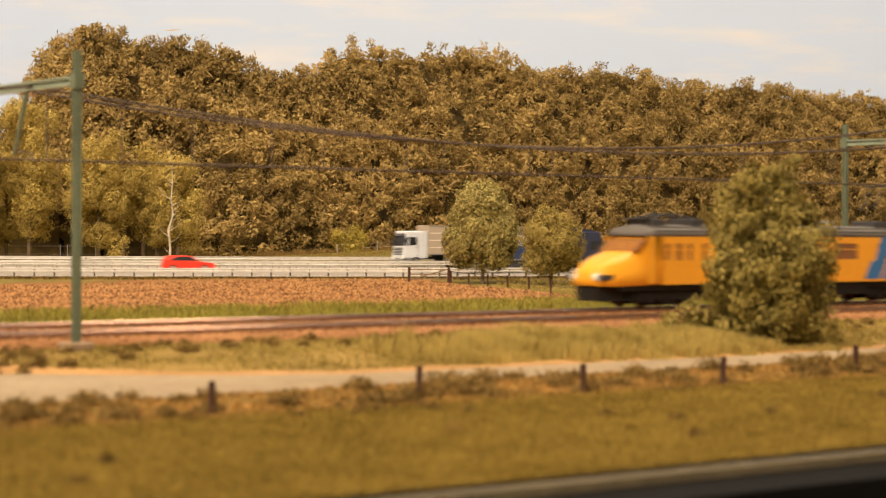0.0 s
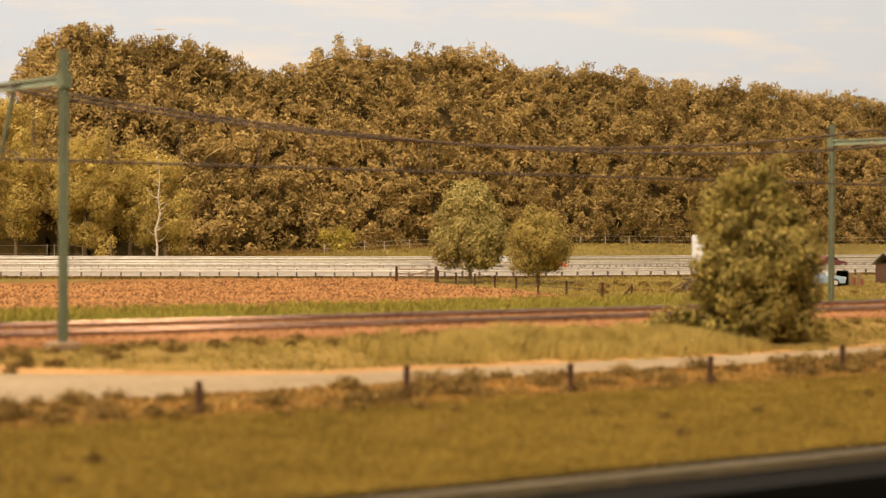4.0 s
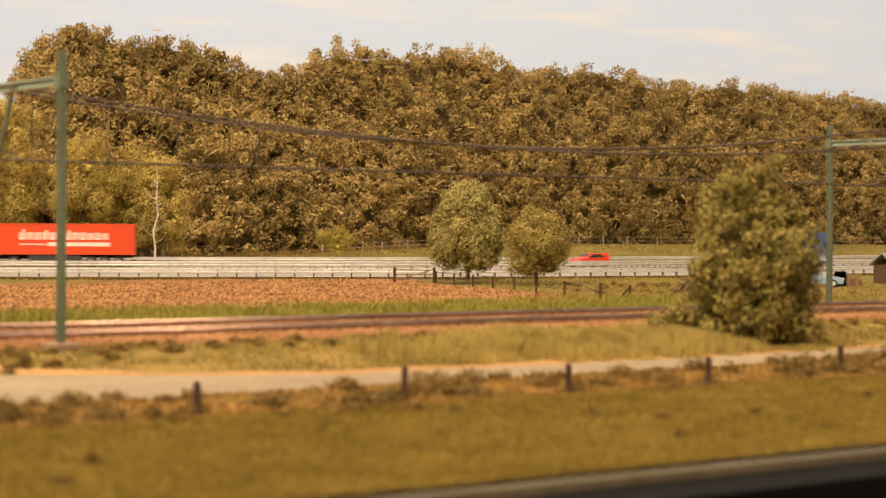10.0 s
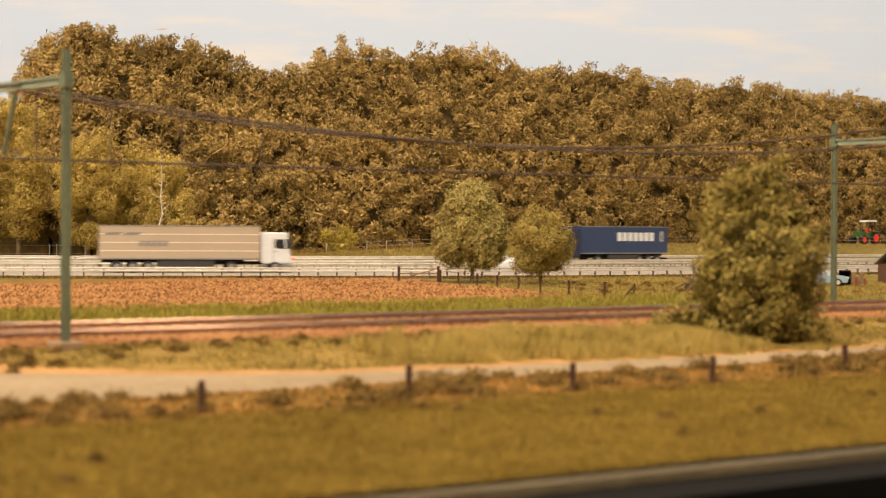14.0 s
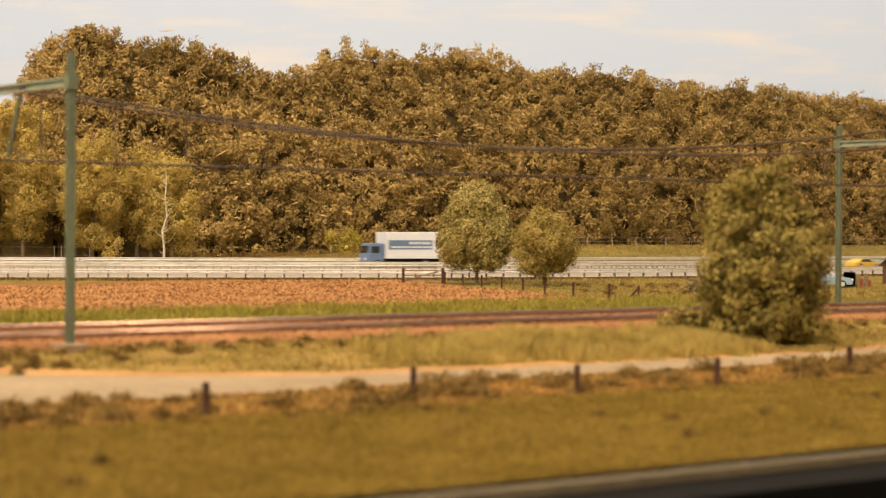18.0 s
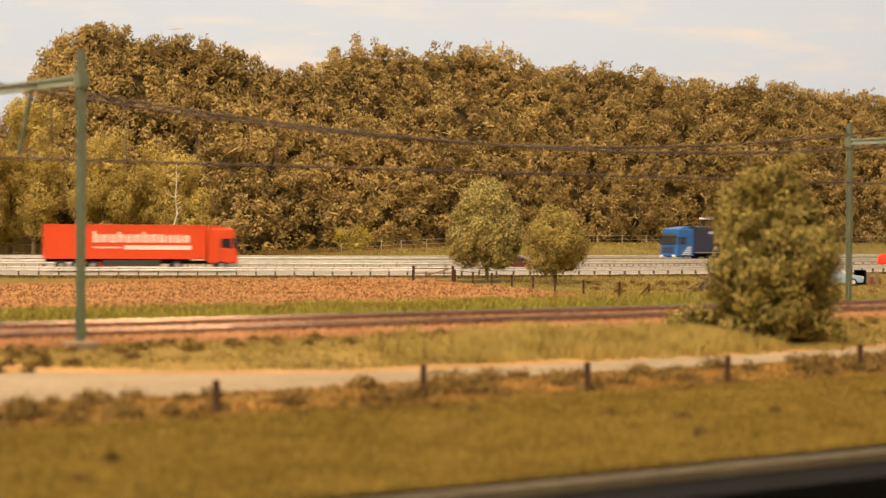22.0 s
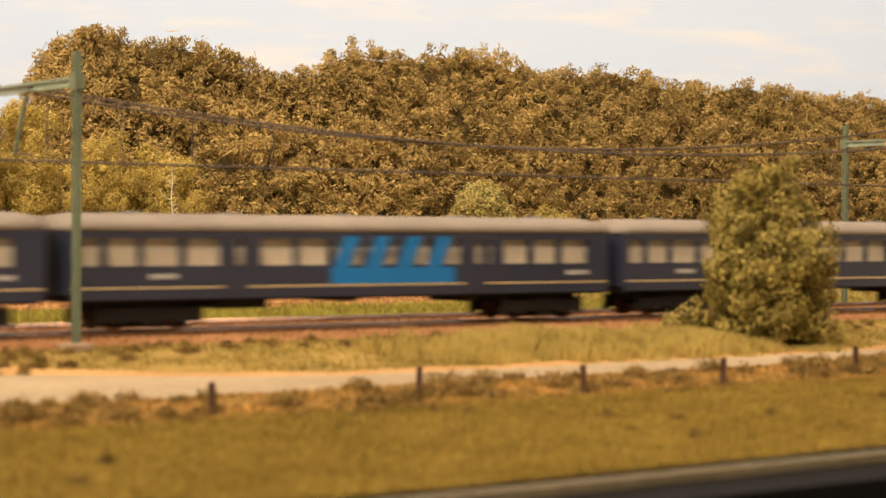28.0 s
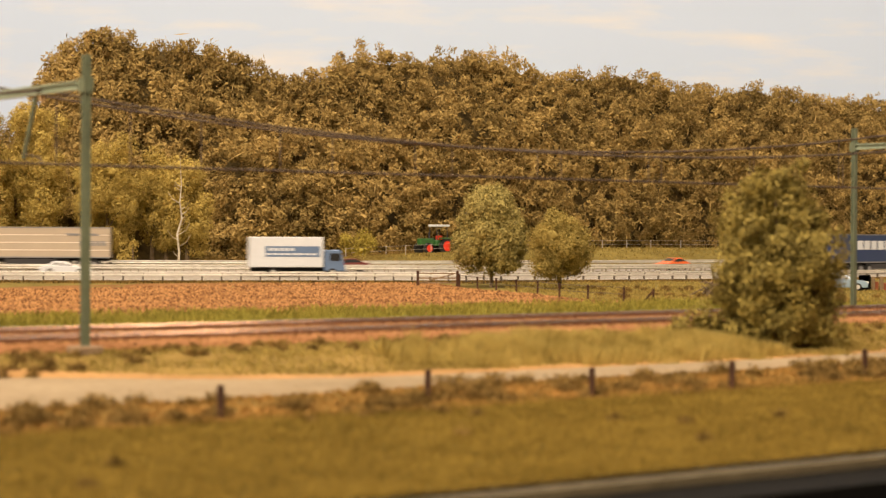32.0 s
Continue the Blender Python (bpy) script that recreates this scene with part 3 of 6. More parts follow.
def crown_points(rng, balls, density):
    """Places over small balls (x, y, z, radius, and the way their bough faces)."""
    cs, ns = [], []
    for x, y, z, r, *way in balls:
        n = int(density * r * r)
        v = rng.normal(0, 1, (n, 3))
        v /= np.linalg.norm(v, axis=1)[:, None]
        cs.append(np.array((x, y, z)) + v * r * rng.uniform(0.7, 1.06, (n, 1)))
        ns.append(v * 0.7 + np.array(way) if way else v)
    return np.concatenate(cs), np.concatenate(ns)


def sprays(rng, balls, per_area, small, large, front=False):
    """Small sprays of leaves set over the boughs, with gaps between them."""
    out = []
    for x, y, z, r in balls:
        n = max(3, int(per_area * r * r))
        v = rng.normal(0, 1, (n, 3))
        v /= np.linalg.norm(v, axis=1)[:, None]
        if front:
            v = v[v[:, 1] < 0.35]
        k = rng.uniform(0.84, 1.02, len(v)) * r
        out += [(x + a[0] * d, y + a[1] * d, z + a[2] * d, rng.uniform(small, large), *a) for a, d in zip(v, k)]
    return out


def cores(name, balls, scale, material, parent, rng, fine=3, rough=0.22):
    """The close inner foliage of a crown: an uneven lump within each bough."""
    b = bmesh.new()
    bmesh.ops.create_icosphere(b, subdivisions=fine, radius=1)
    b.verts.ensure_lookup_table()
    unit = np.array([v.co[:] for v in b.verts])
    tris = np.array([[v.index for v in f.verts] for f in b.faces])
    b.free()
    vs, fs = [], []
    for k, (x, y, z, r, *_) in enumerate(balls):
        shift = rng.uniform(-50, 50, 3)
        d = np.array([noise.noise(Vector(u * 2.2 + shift)) + 0.6 * noise.noise(Vector(u * 5.0 + shift)) for u in unit])
        vs.append(np.array((x, y, z)) + unit * (r * scale * (1 + rough * d))[:, None])
        fs.append(tris + k * len(unit))
    return soup(name, np.concatenate(vs), np.concatenate(fs), material, parent)


def tree(name, label, x, y, height, radius, leaf, trunk="bark", seed=1, bare=0.25, count=26, density=60, size=0.16, category="tree", group="", thick=0.16, lean=0.0, inner=0.0, squeeze=0.62, dome=False):
    rng = np.random.default_rng(seed)
    z0 = ground_z(x, y)
    root = tagged(empty(name, (x, y, z0)), label, category, group)
    balls = lobes(rng, (lean * 0.5, 0, height * bare), radius, count, height * (1 - bare) - radius * 0.3, squeeze=squeeze, dome=dome)
    b = bmesh.new()
    tube(b, [(0, 0, -0.3), (0.05, 0, height * bare), (lean * 0.4, 0.05, height * 0.6), (lean, 0, height * 0.88)], [thick, thick * 0.8, thick * 0.5, thick * 0.15], 7)
    for k in range(0, len(balls), 2):
        bx, by, bz, r = balls[k]
        s = max(height * bare * 0.8, bz - r * 1.6)
        tube(b, [(lean * 0.2, 0, min(s, height * 0.7)), ((bx + lean * 0.2) * 0.5, by * 0.5, (s + bz) * 0.52), (bx, by, bz)], [thick * 0.4, thick * 0.25, thick * 0.08], 5)
    part("trunk", b, trunk, root)
    fine = sprays(rng, balls, 14.0 / max(radius * 0.12, 0.25), radius * 0.09, radius * 0.15)
    c, o = crown_points(rng, fine, density)
    if inner:
        cores("inner_foliage", balls, inner, leaf, root, rng)
    leaves("crown", c, o, size, 1, rng, leaf, root, spread=size * 0.4, thin=0.6, wild=0.45)
    return root


# ---- the wooded slope behind the motorway ----
FOREST_TOP = [(-140, 8), (-58, 12), (-52.5, 18), (-50.5, 22.2), (-48.5, 25), (-46, 27.4), (-44, 28), (-41.6, 27.8), (-38.8, 26.6), (-36, 27.2), (-29.4, 26.1), (-26.3, 24.2), (-23, 23.3), (-16.8, 24.2), (-15.8, 26), (-13, 27.3), (-9.9, 26.5), (-6.5, 27.3), (-4.4, 26.6), (-1.8, 27.8), (5, 27.8), (7.3, 27.1), (9, 26.1), (17.8, 26.5), (22.5, 27.3), (26.6, 26.6), (31, 25.7), (34.4, 25.9), (37.8, 25.2), (43, 27), (50.6, 25.5), (64, 25.8), (68, 24.7), (120, 24), (200, 22)]


def forest():
    rng = np.random.default_rng(11)
    line = lane(66.0)
    arc = np.r_[0, np.cumsum(np.linalg.norm(np.diff(line, axis=0), axis=1))]
    lo, hi = np.interp(-78, line[:, 0], arc), np.interp(92, line[:, 0], arc)
    tops = np.array(FOREST_TOP)
    # crowns of the single trees, rows rising towards the back
    balls = []
    for s in np.arange(lo, hi, 3.0):
        for row in range(13):
            f = row / 12.0
            ss = s + rng.uniform(-2.2, 2.2)
            i = np.clip(np.searchsorted(arc, ss), 1, len(arc) - 2)
            base, nn = line[i], ROAD_N[i]
            top = np.interp(base[0] + nn[0] * 14, tops[:, 0], tops[:, 1])
            r = rng.uniform(1.9, 4.0) * (0.75 + 0.3 * f)
            back = 14.0 * f ** 1.5 + rng.uniform(-1.5, 2.2)
            z = 2.2 + (top - 2.2 - r * 1.0) * f + rng.uniform(-0.8, 0.5)
            if row == 12 and rng.uniform() < 0.3:
                z += rng.uniform(0.0, 1.0)
            x, y = base + nn * back
            # under the grove the wood's edge is hollow and the dark sheet shows
            if x < -29.5 and z < 5.6:
                continue
            balls.append((x, y, z, r))
        # a close row of small crowns along the ridge
        for k in range(3):
            i = np.clip(np.searchsorted(arc, s + k), 1, len(arc) - 2)
            x, y = line[i] + ROAD_N[i] * rng.uniform(11.5, 14.5)
            r = rng.uniform(0.9, 1.7)
            balls.append((x, y, np.interp(x, tops[:, 0], tops[:, 1]) - r * 0.95 - rng.uniform(0, 0.5), r))
    fine = sprays(rng, balls, 3.0, 0.36, 0.8, True)
    c, o = crown_points(rng, fine, 125)
    keep = (o[:, 1] < 0.4)
    c, o = c[keep], o[keep]
    root = tagged(empty("forest", (0, 0, 0)), "dense wooded slope of brownish olive model trees", "forest", kind="stuff")
    pick = rng.uniform(0, 1, len(c)) < 0.5
    leaves("foliage", c[pick], o[pick], 0.24, 1, rng, "forest_leaf", root, spread=0.1, thin=0.5, wild=0.5)
    sprigs("sprigs", c[~pick], o[~pick], 0.31, rng, "forest_leaf", root)
    # twigs between the leaves
    k = rng.choice(len(c), 18000)
    leaves("twigs", c[k], o[k], 0.75, 1, rng, "forest_twig", root, spread=0.3, thin=0.08)
    # dark sheet behind the crowns, its colour standing in for shade in the wood
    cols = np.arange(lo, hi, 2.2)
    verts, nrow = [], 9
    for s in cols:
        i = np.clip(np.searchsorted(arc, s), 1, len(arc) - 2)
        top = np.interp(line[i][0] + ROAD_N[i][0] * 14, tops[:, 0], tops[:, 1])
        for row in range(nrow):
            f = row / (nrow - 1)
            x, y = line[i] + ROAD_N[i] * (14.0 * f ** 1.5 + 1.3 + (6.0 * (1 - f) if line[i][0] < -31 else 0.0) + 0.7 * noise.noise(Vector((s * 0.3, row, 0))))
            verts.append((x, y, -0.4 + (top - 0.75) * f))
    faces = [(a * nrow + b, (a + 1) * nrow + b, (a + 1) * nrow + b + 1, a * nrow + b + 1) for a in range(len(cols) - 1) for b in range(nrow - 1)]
    soup("shade_sheet", verts, faces, "forest_shade", root, smooth=True)


M["forest_twig"] = mat("forest_twig", (0.20, 0.135, 0.045), (0.46, 0.32, 0.115), 0.85, 0.8, 5.0, island=0.4)
forest()

# ---- single trees and bushes ----
tree("leafy_tree", "round leafy green tree beside the motorway fence", 1.9, 157.0, 7.7, 2.85, "leaf_tree", seed=5, bare=0.24, dome=True, count=64, density=230, size=0.1, inner=0.38, group="trees by the fence")
tree("leafy_tree", "small golden-green tree with open foliage beside the fence", 7.15, 153.5, 5.9, 2.5, "leaf_gold", seed=8, bare=0.25, dome=True, count=46, density=300, size=0.08, inner=0.38, group="trees by the fence")


def big_bush():
    rng = np.random.default_rng(21)
    x, y = 12.25, 77.5
    root = tagged(empty("bush", (x, y, ground_z(x, y) - 0.27)), "tall dense olive-green bush beside the railway", "bush")
    balls = []
    for z, r, cx, k in ((0.9, 2.65, -0.1, 11), (2.1, 2.9, 0.1, 13), (3.3, 2.85, -0.15, 13), (4.5, 2.45, -0.35, 11), (5.6, 2.0, -0.4, 9), (6.25, 1.3, -0.2, 7), (6.7, 0.75, 0.35, 5), (6.95, 0.5, 0.45, 3)):
        for _ in range(k):
            t, f = rng.uniform(0, 6.283), math.sqrt(rng.uniform(0.15, 1))
            balls.append((cx + r * f * 0.72 * math.cos(t), r * f * 0.72 * math.sin(t), z + rng.uniform(-0.5, 0.5), r * rng.uniform(0.3, 0.5)))
    for _ in range(9):
        balls.append((-3.3 + rng.uniform(-0.9, 0.9), rng.uniform(-0.8, 0.8), 0.6 + rng.uniform(-0.2, 0.8), rng.uniform(0.4, 0.7)))
    for bx, by, bz, r in [v for v in balls[::4] if v[0] > -2.4]:
        b = bmesh.new()
        tube(b, [(bx * 0.1, by * 0.1, -0.2), (bx * 0.5, by * 0.5, bz * 0.55), (bx, by, bz)], [0.12, 0.07, 0.03], 5)
        part("stem", b, "bark", root)
    fine = sprays(rng, balls, 20.0, 0.22, 0.42)
    c, o = crown_points(rng, fine, 440)
    cores("inner_foliage", balls, 0.26, "leaf_bush", root, rng)
    leaves("foliage", c, o, 0.088, 1, rng, "leaf_bush", root, spread=0.05, thin=0.62, wild=0.45)


big_bush()

# grove of slender trees between the motorway and the wood
GROVE = [(-49.6, 200, 16.4, 3.3, 31), (-43.5, 200, 16.6, 3.5, 32), (-47.0, 205, 14.0, 3.0, 37), (-36.5, 200, 14.1, 3.5, 33), (-32.6, 204, 12.7, 2.8, 38), (-28.6, 201.5, 11.0, 3.0, 35), (-31.0, 203, 9.6, 2.5, 39), (-56, 202, 15.4, 3.6, 36)]
for x, y, h, r, sd in GROVE:
    tree("grove_tree", "slender tree with soft olive-yellow foliage", x, y, h, r, "leaf_olive", "bark", sd, 0.2, 34, 105, 0.11, group="grove by the motorway", thick=0.26, inner=0.2)


def birch():
    x, y = -28.7, 196.0
    root = tagged(empty("birch", (x, y, ground_z(x, y))), "crooked white-barked birch with thin bare twigs", "tree", "grove by the motorway")
    rng = np.random.default_rng(34)
    way = [Vector((0, 0, -0.3)), Vector((0.1, 0, 1.6)), Vector((-0.1, 0, 3.4)), Vector((0.35, 0, 4.9)), Vector((0.15, 0, 6.6)), Vector((0.3, 0, 8.2)), Vector((0.15, 0, 10.9))]
    b = bmesh.new()
    tube(b, way, [0.14, 0.12, 0.105, 0.09, 0.07, 0.05, 0.025], 7)
    part("trunk", b, "birch", root)
    for k in range(13):
        f = 1.4 + k * 0.55 + rng.uniform(-0.3, 0.3)
        i = max(j for j in range(len(way) - 1) if way[j].z <= f)
        base = way[i].lerp(way[i + 1], (f - way[i].z) / (way[i + 1].z - way[i].z))
        s = rng.choice((-1, 1))
        l = rng.uniform(0.4, 1.6)
        b = bmesh.new()
        tube(b, [base, base + Vector((s * l * 0.5, rng.uniform(-0.3, 0.3), l * 0.3)), base + Vector((s * l * 0.8, rng.uniform(-0.5, 0.5), l * 0.8))], [0.04, 0.03, 0.015], 4)
        part("twig", b, "birch", root)


birch()
tree("shrub", "low straw-yellow shrub under the grove", -33.4, 197.0, 2.8, 1.7, "leaf_olive", seed=52, bare=0.0, count=12, density=90, size=0.13, inner=0.0, category="shrub")
tree("shrub", "small round golden-green shrub at the wood's edge", -12.0, 219, 3.4, 2.1, "leaf_lime", seed=51, bare=0.05, count=16, density=130, size=0.1, inner=0.3, category="shrub")


def blades(name, p, q, height, rng, material, label, category="grass", width=0.05, lean=0.35, z=None, xy=None):
    """Single grass blades on the ground at places p, q along the railway."""
    n = len(p)
    if xy is None:
        xy = np.stack([P1.x + U.x * p + NQ.x * q, P1.y + U.y * p + NQ.y * q], 1)
    if z is None:
        z = np.array([ground_z(a, b) for a, b in xy])
    h = height * rng.uniform(0.5, 1.25, n)
    t = rng.uniform(0, 6.283, n)
    w = np.stack([np.cos(t), np.sin(t), np.zeros(n)], 1) * width
    base = np.stack([xy[:, 0], xy[:, 1], z - 0.03], 1)
    bow = np.clip(rng.normal(0, lean, (n, 2)), -1.4 * lean, 1.4 * lean) * h[:, None]
    tip = base + np.stack([bow[:, 0], bow[:, 1], h], 1)
    mid = base + np.stack([bow[:, 0] * 0.3, bow[:, 1] * 0.3, h * 0.6], 1)
    v = np.stack([base - w, base + w, mid + w * 0.7, tip, mid - w * 0.7], 1)
    f = np.arange(n * 5).reshape(-1, 5)
    return tagged(soup(name, v.reshape(-1, 3), f, material), label, category, kind="stuff")


def grasses():
    rng = np.random.default_rng(3)
    # bank between road and railway, thicker in clumps
    p = rng.uniform(-16, 46, 60000)
    q = rng.uniform(-13, -2.8, 60000)
    ok = (q > np.array([road_far_edge(v) + 0.9 for v in p])) & (q < -2.9)
    den = np.array([noise.noise(Vector((a * 0.35, b * 0.5, 3))) for a, b in zip(p, q)])
    ok &= den > rng.uniform(-0.5, 0.35, len(p))
    blades("bank_grass", p[ok], q[ok], 0.17, rng, "grass", "dry yellowish grass on the railway bank")
    # a strip of long grass in front of the tracks
    n, m = 120000, 900
    tuft = rng.integers(0, m, n)
    tp = rng.normal(20.5, 5.2, m)
    tq = rng.normal(-8.0, 1.3, m) - 0.06 * (tp - 20)
    p = tp[tuft] + rng.normal(0, 0.22, n)
    q = tq[tuft] + rng.normal(0, 0.22, n)
    ok = (p > 9) & (p < 44)
    swell = np.array([noise.noise(Vector((a * 0.4, b * 0.4, 5))) for a, b in zip(tp, tq)])
    tall = (0.5 + 0.6 * swell + rng.uniform(-0.15, 0.15, m))[tuft]
    blades("long_grass", p[ok], q[ok], (np.clip(tall * np.interp(p, (12, 15, 22, 25), (1.0, 1.15, 1.15, 1.0)), 0.14, 0.72) * np.interp(p, (23, 27), (1.0, 0.5)))[ok], rng, "grass_pale", "tall soft yellow-green grass beside the railway", width=0.009, lean=0.3)
    # green strip behind the railway
    p = rng.uniform(-22, 60, 42000)
    q = rng.uniform(11.5, 25, 42000)
    den = np.array([noise.noise(Vector((a * 0.3, b * 0.3, 7))) for a, b in zip(p, q)])
    ok = den > rng.uniform(-0.55, 0.35, len(p))
    blades("field_grass", p[ok], q[ok], 0.5, rng, "grass_green", "fresh green grass between the railway and the field", width=0.04)
    # verge with the fence
    p = rng.uniform(-14, 34, 15000)
    q = rng.uniform(-18.6, -15.2, 15000)
    blades("verge_grass", p, q, 0.16, rng, "straw", "straw-coloured dry grass along the sandy road", width=0.05)


def lawn_grass():
    """Short upright fibres, thicker and darker in patches."""
    rng = np.random.default_rng(41)
    n = 170000
    q = rng.uniform(EDGE + 0.05, -17.7, n)
    p = rng.uniform(-22, 34, n)
    x = P1.x + U.x * p + NQ.x * q
    y = P1.y + U.y * p + NQ.y * q
    keep = abs(x) < y * 0.26 + 1.0
    p, q = p[keep], q[keep]
    blades("lawn_grass", p, q, 0.13, rng, "lawn_blade", "short dull olive grass of the lawn", width=0.03, lean=0.3, z=np.full(len(p), -1.3) + 0.26 * np.clip((q + 18.0) / 2.6, 0, 1))


def scrub(name, spots, label):
    rng = np.random.default_rng(9)
    cs, ns = [], []
    for p, q, r in spots:
        v = at(p, q)
        z = ground_z(v.x, v.y)
        n = int(60 + 160 * r)
        d = rng.normal(0, 1, (n, 3))
        d /= np.linalg.norm(d, axis=1)[:, None]
        d[:, 2] = abs(d[:, 2])
        cs.append(np.array((v.x, v.y, z)) + d * np.array((r * 1.6, r * 1.1, r)) * rng.uniform(0.5, 1, (n, 1)))
        ns.append(d)
    return tagged(leaves(name, np.concatenate(cs), np.concatenate(ns), 0.055, 5, rng, "scrub", spread=0.09), label, "scrub", kind="stuff")


grasses()
lawn_grass()
_r = np.random.default_rng(77)
scrub("verge_scrub", [(_r.uniform(-12, 32), _r.uniform(-17.9, -15.2), _r.uniform(0.1, 0.42)) for _ in range(80)] + [(-4.1, -17.6, 0.3), (3.4, -16.9, 0.4), (8.4, -18.0, 0.3), (14.4, -18.0, 0.34), (19.6, -16.9, 0.55), (22.0, -17.0, 0.3), (4.6, -16.8, 0.55), (5.4, -16.6, 0.5), (2.6, -17.2, 0.35)], "low dark weeds along the fence")
scrub("lawn_weeds", [(_r.uniform(-14, 24), -18.2 - 12 * _r.uniform(0, 1) ** 2.5, _r.uniform(0.02, 0.06)) for _ in range(30)], "small dark weeds scattered over the lawn")
scrub("bank_scrub", [(_r.uniform(-12, 40), _r.uniform(-5.6, -2.9), _r.uniform(0.05, 0.14)) for _ in range(120)], "small dark weeds at the foot of the ballast")


def clods():
    rng = np.random.default_rng(14)
    n = 30000
    q = rng.uniform(17, 72, n)
    edge = np.array([field_right(v) for v in q])
    p = edge - rng.uniform(0.3, 75, n)
    xy = np.stack([P1.x + U.x * p + NQ.x * q, P1.y + U.y * p + NQ.y * q], 1)
    keep = (abs(xy[:, 0]) < xy[:, 1] * 0.26) & np.array([beyond(a, b) < -2.0 for a, b in xy])
    xy = xy[keep]
    z = np.array([ground_z(a, b) for a, b in xy]) + 0.03
    pebbles("clods", np.column_stack([xy, z]), 0.15, "clod", rng, "crumbly clods of reddish-brown soil", "clods")


clods()


# ================= fences =================
def fence_post(name, x, y, height, w, material, group, label, tilt=0.0):
    b = bevelled(-w / 2, w / 2, -w / 2, w / 2, -0.3, height, w * 0.2, 1)
    for v in b.verts:
        if v.co.z > 0:
            v.co.x += tilt * v.co.z
    return tagged(_placed(link(name, b, material), x, y), label, "fence post", group)


def _placed(ob, x, y, turn=0.0):
    ob.matrix_world = Matrix.Translation(Vector((x, y, ground_z(x, y))) * S) @ pose(0, 0, 0, 0, 0, turn)
    return ob


for i, (p, q) in enumerate(((-12.6, -17.9), (-4.1, -17.9), (3.1, -17.1), (8.3, -18.2), (14.1, -18.2), (21.7, -17.1), (29.0, -17.4))):
    v = at(p, q)
    fence_post("fence_post", v.x, v.y, 0.93, 0.17, "wood_post", "posts along the lawn", "dark weathered wooden fence post in dry grass", (0.02, -0.015, 0.03, 0.0, 0.04, -0.02, 0.02)[i])


# ---- fence and gate round the field ----
def wire_fence(points, height, label, group, post="wood_post", wire="wire", thick=0.018):
    root = tagged(empty("wire_fence", (0, 0, 0)), label, "fence", group)
    for x, y in points:
        w = 0.07 if post == "wood_post" else 0.04
        b = bevelled(-w, w, -w, w, -0.3, height, 0.02, 1)
        o = part("post", b, post, root)
        o.location = Vector((x, y, ground_z(x, y))) * S
    for h in (0.5, 0.93):
        b = bmesh.new()
        tube(b, [(x, y, ground_z(x, y) + height * h) for x, y in points], thick, 4)
        part("wire", b, wire, root)
    return root


FENCE = [(-0.6, 156.6), (0.8, 153.5), (2.2, 149.3), (3.6, 145), (5.0, 140.2), (6.2, 132.8), (7.8, 127.7), (9.9, 125.0)]
wire_fence(FENCE, 0.95, "low wire fence on dark wooden posts beside the field", "fences")


def gate():
    root = tagged(empty("field_gate", (-3.9, 156.5, ground_z(-3.9, 156.5)), 8), "weathered grey wooden field gate with a diagonal brace", "gate")
    for z in (0.25, 0.62, 1.0):
        b = bmesh.new()
        box(b, 0, 3.1, -0.03, 0.03, z - 0.05, z + 0.05)
        part("rail", b, "wood_grey", root)
    b = bmesh.new()
    tube(b, [(0.1, 0, 0.2), (3.0, 0, 1.0)], 0.05, 5)
    part("brace", b, "wood_grey", root)
    for x in (0.0, 3.15):
        b = bevelled(x - 0.1, x + 0.1, -0.1, 0.1, -0.3, 1.2, 0.02, 1)
        part("post", b, "wood_post", root)


gate()


def brace_post():
    x, y = 11.2, 121.5
    root = tagged(empty("end_post", (x, y, ground_z(x, y))), "dark wooden fence end post with a slanting strut", "fence post")
    b = bmesh.new()
    tube(b, [(0.2, 0, -0.2), (0.25, 0, 0.95)], 0.07, 6)
    part("post", b, "wood_post", root)
    b = bmesh.new()
    tube(b, [(-0.55, 0, -0.05), (0.22, 0, 0.8)], 0.06, 6)
    part("strut", b, "wood_post", root)


brace_post()


def brush_pile():
    rng = np.random.default_rng(61)
    root = tagged(empty("brush_pile", (17.6, 138, ground_z(17.6, 138))), "heap of brown cut branches lying in the meadow", "brush pile")
    for _ in range(44):
        a = rng.uniform(0, 6.283)
        x, y, l = rng.uniform(-1.1, 1.1), rng.uniform(-0.6, 0.6), rng.uniform(0.5, 1.1)
        b = bmesh.new()
        z = max(0.05, 1.9 - abs(x) * 1.3) * rng.uniform(0.1, 1)
        tube(b, [(x - l * math.cos(a), y - l * math.sin(a) * 0.4, 0.02), (x, y, z + 0.12), (x + l * math.cos(a), y + l * 0.4, z + rng.uniform(-0.1, 0.45))], [0.05, 0.06, 0.02], 5)
        part("branch", b, "bark", root)


brush_pile()
scrub("meadow_weeds", [(*to_pq(x, y), r) for x, y, r in [(_r.uniform(9, 30), _r.uniform(122, 158), _r.uniform(0.1, 0.28)) for _ in range(60)]], "brown weeds in the meadow")
_h = lane(58.0)
scrub("hedge", [(*to_pq(*(_h[i] + np.array((_r.uniform(-1, 1), _r.uniform(-1.5, 1.5))))), _r.uniform(0.4, 0.8)) for i in range(130, 330, 2) if -34 < _h[i][0] < 6], "low ragged hedge at the wood's edge")
far_fence = lane(52.0)
wire_fence([tuple(v) for v in far_fence[::13] if -53 < v[0] < -34], 2.0, "thin pale wire fence at the foot of the grove", "fences", "post_zinc", "post_zinc", 0.012)
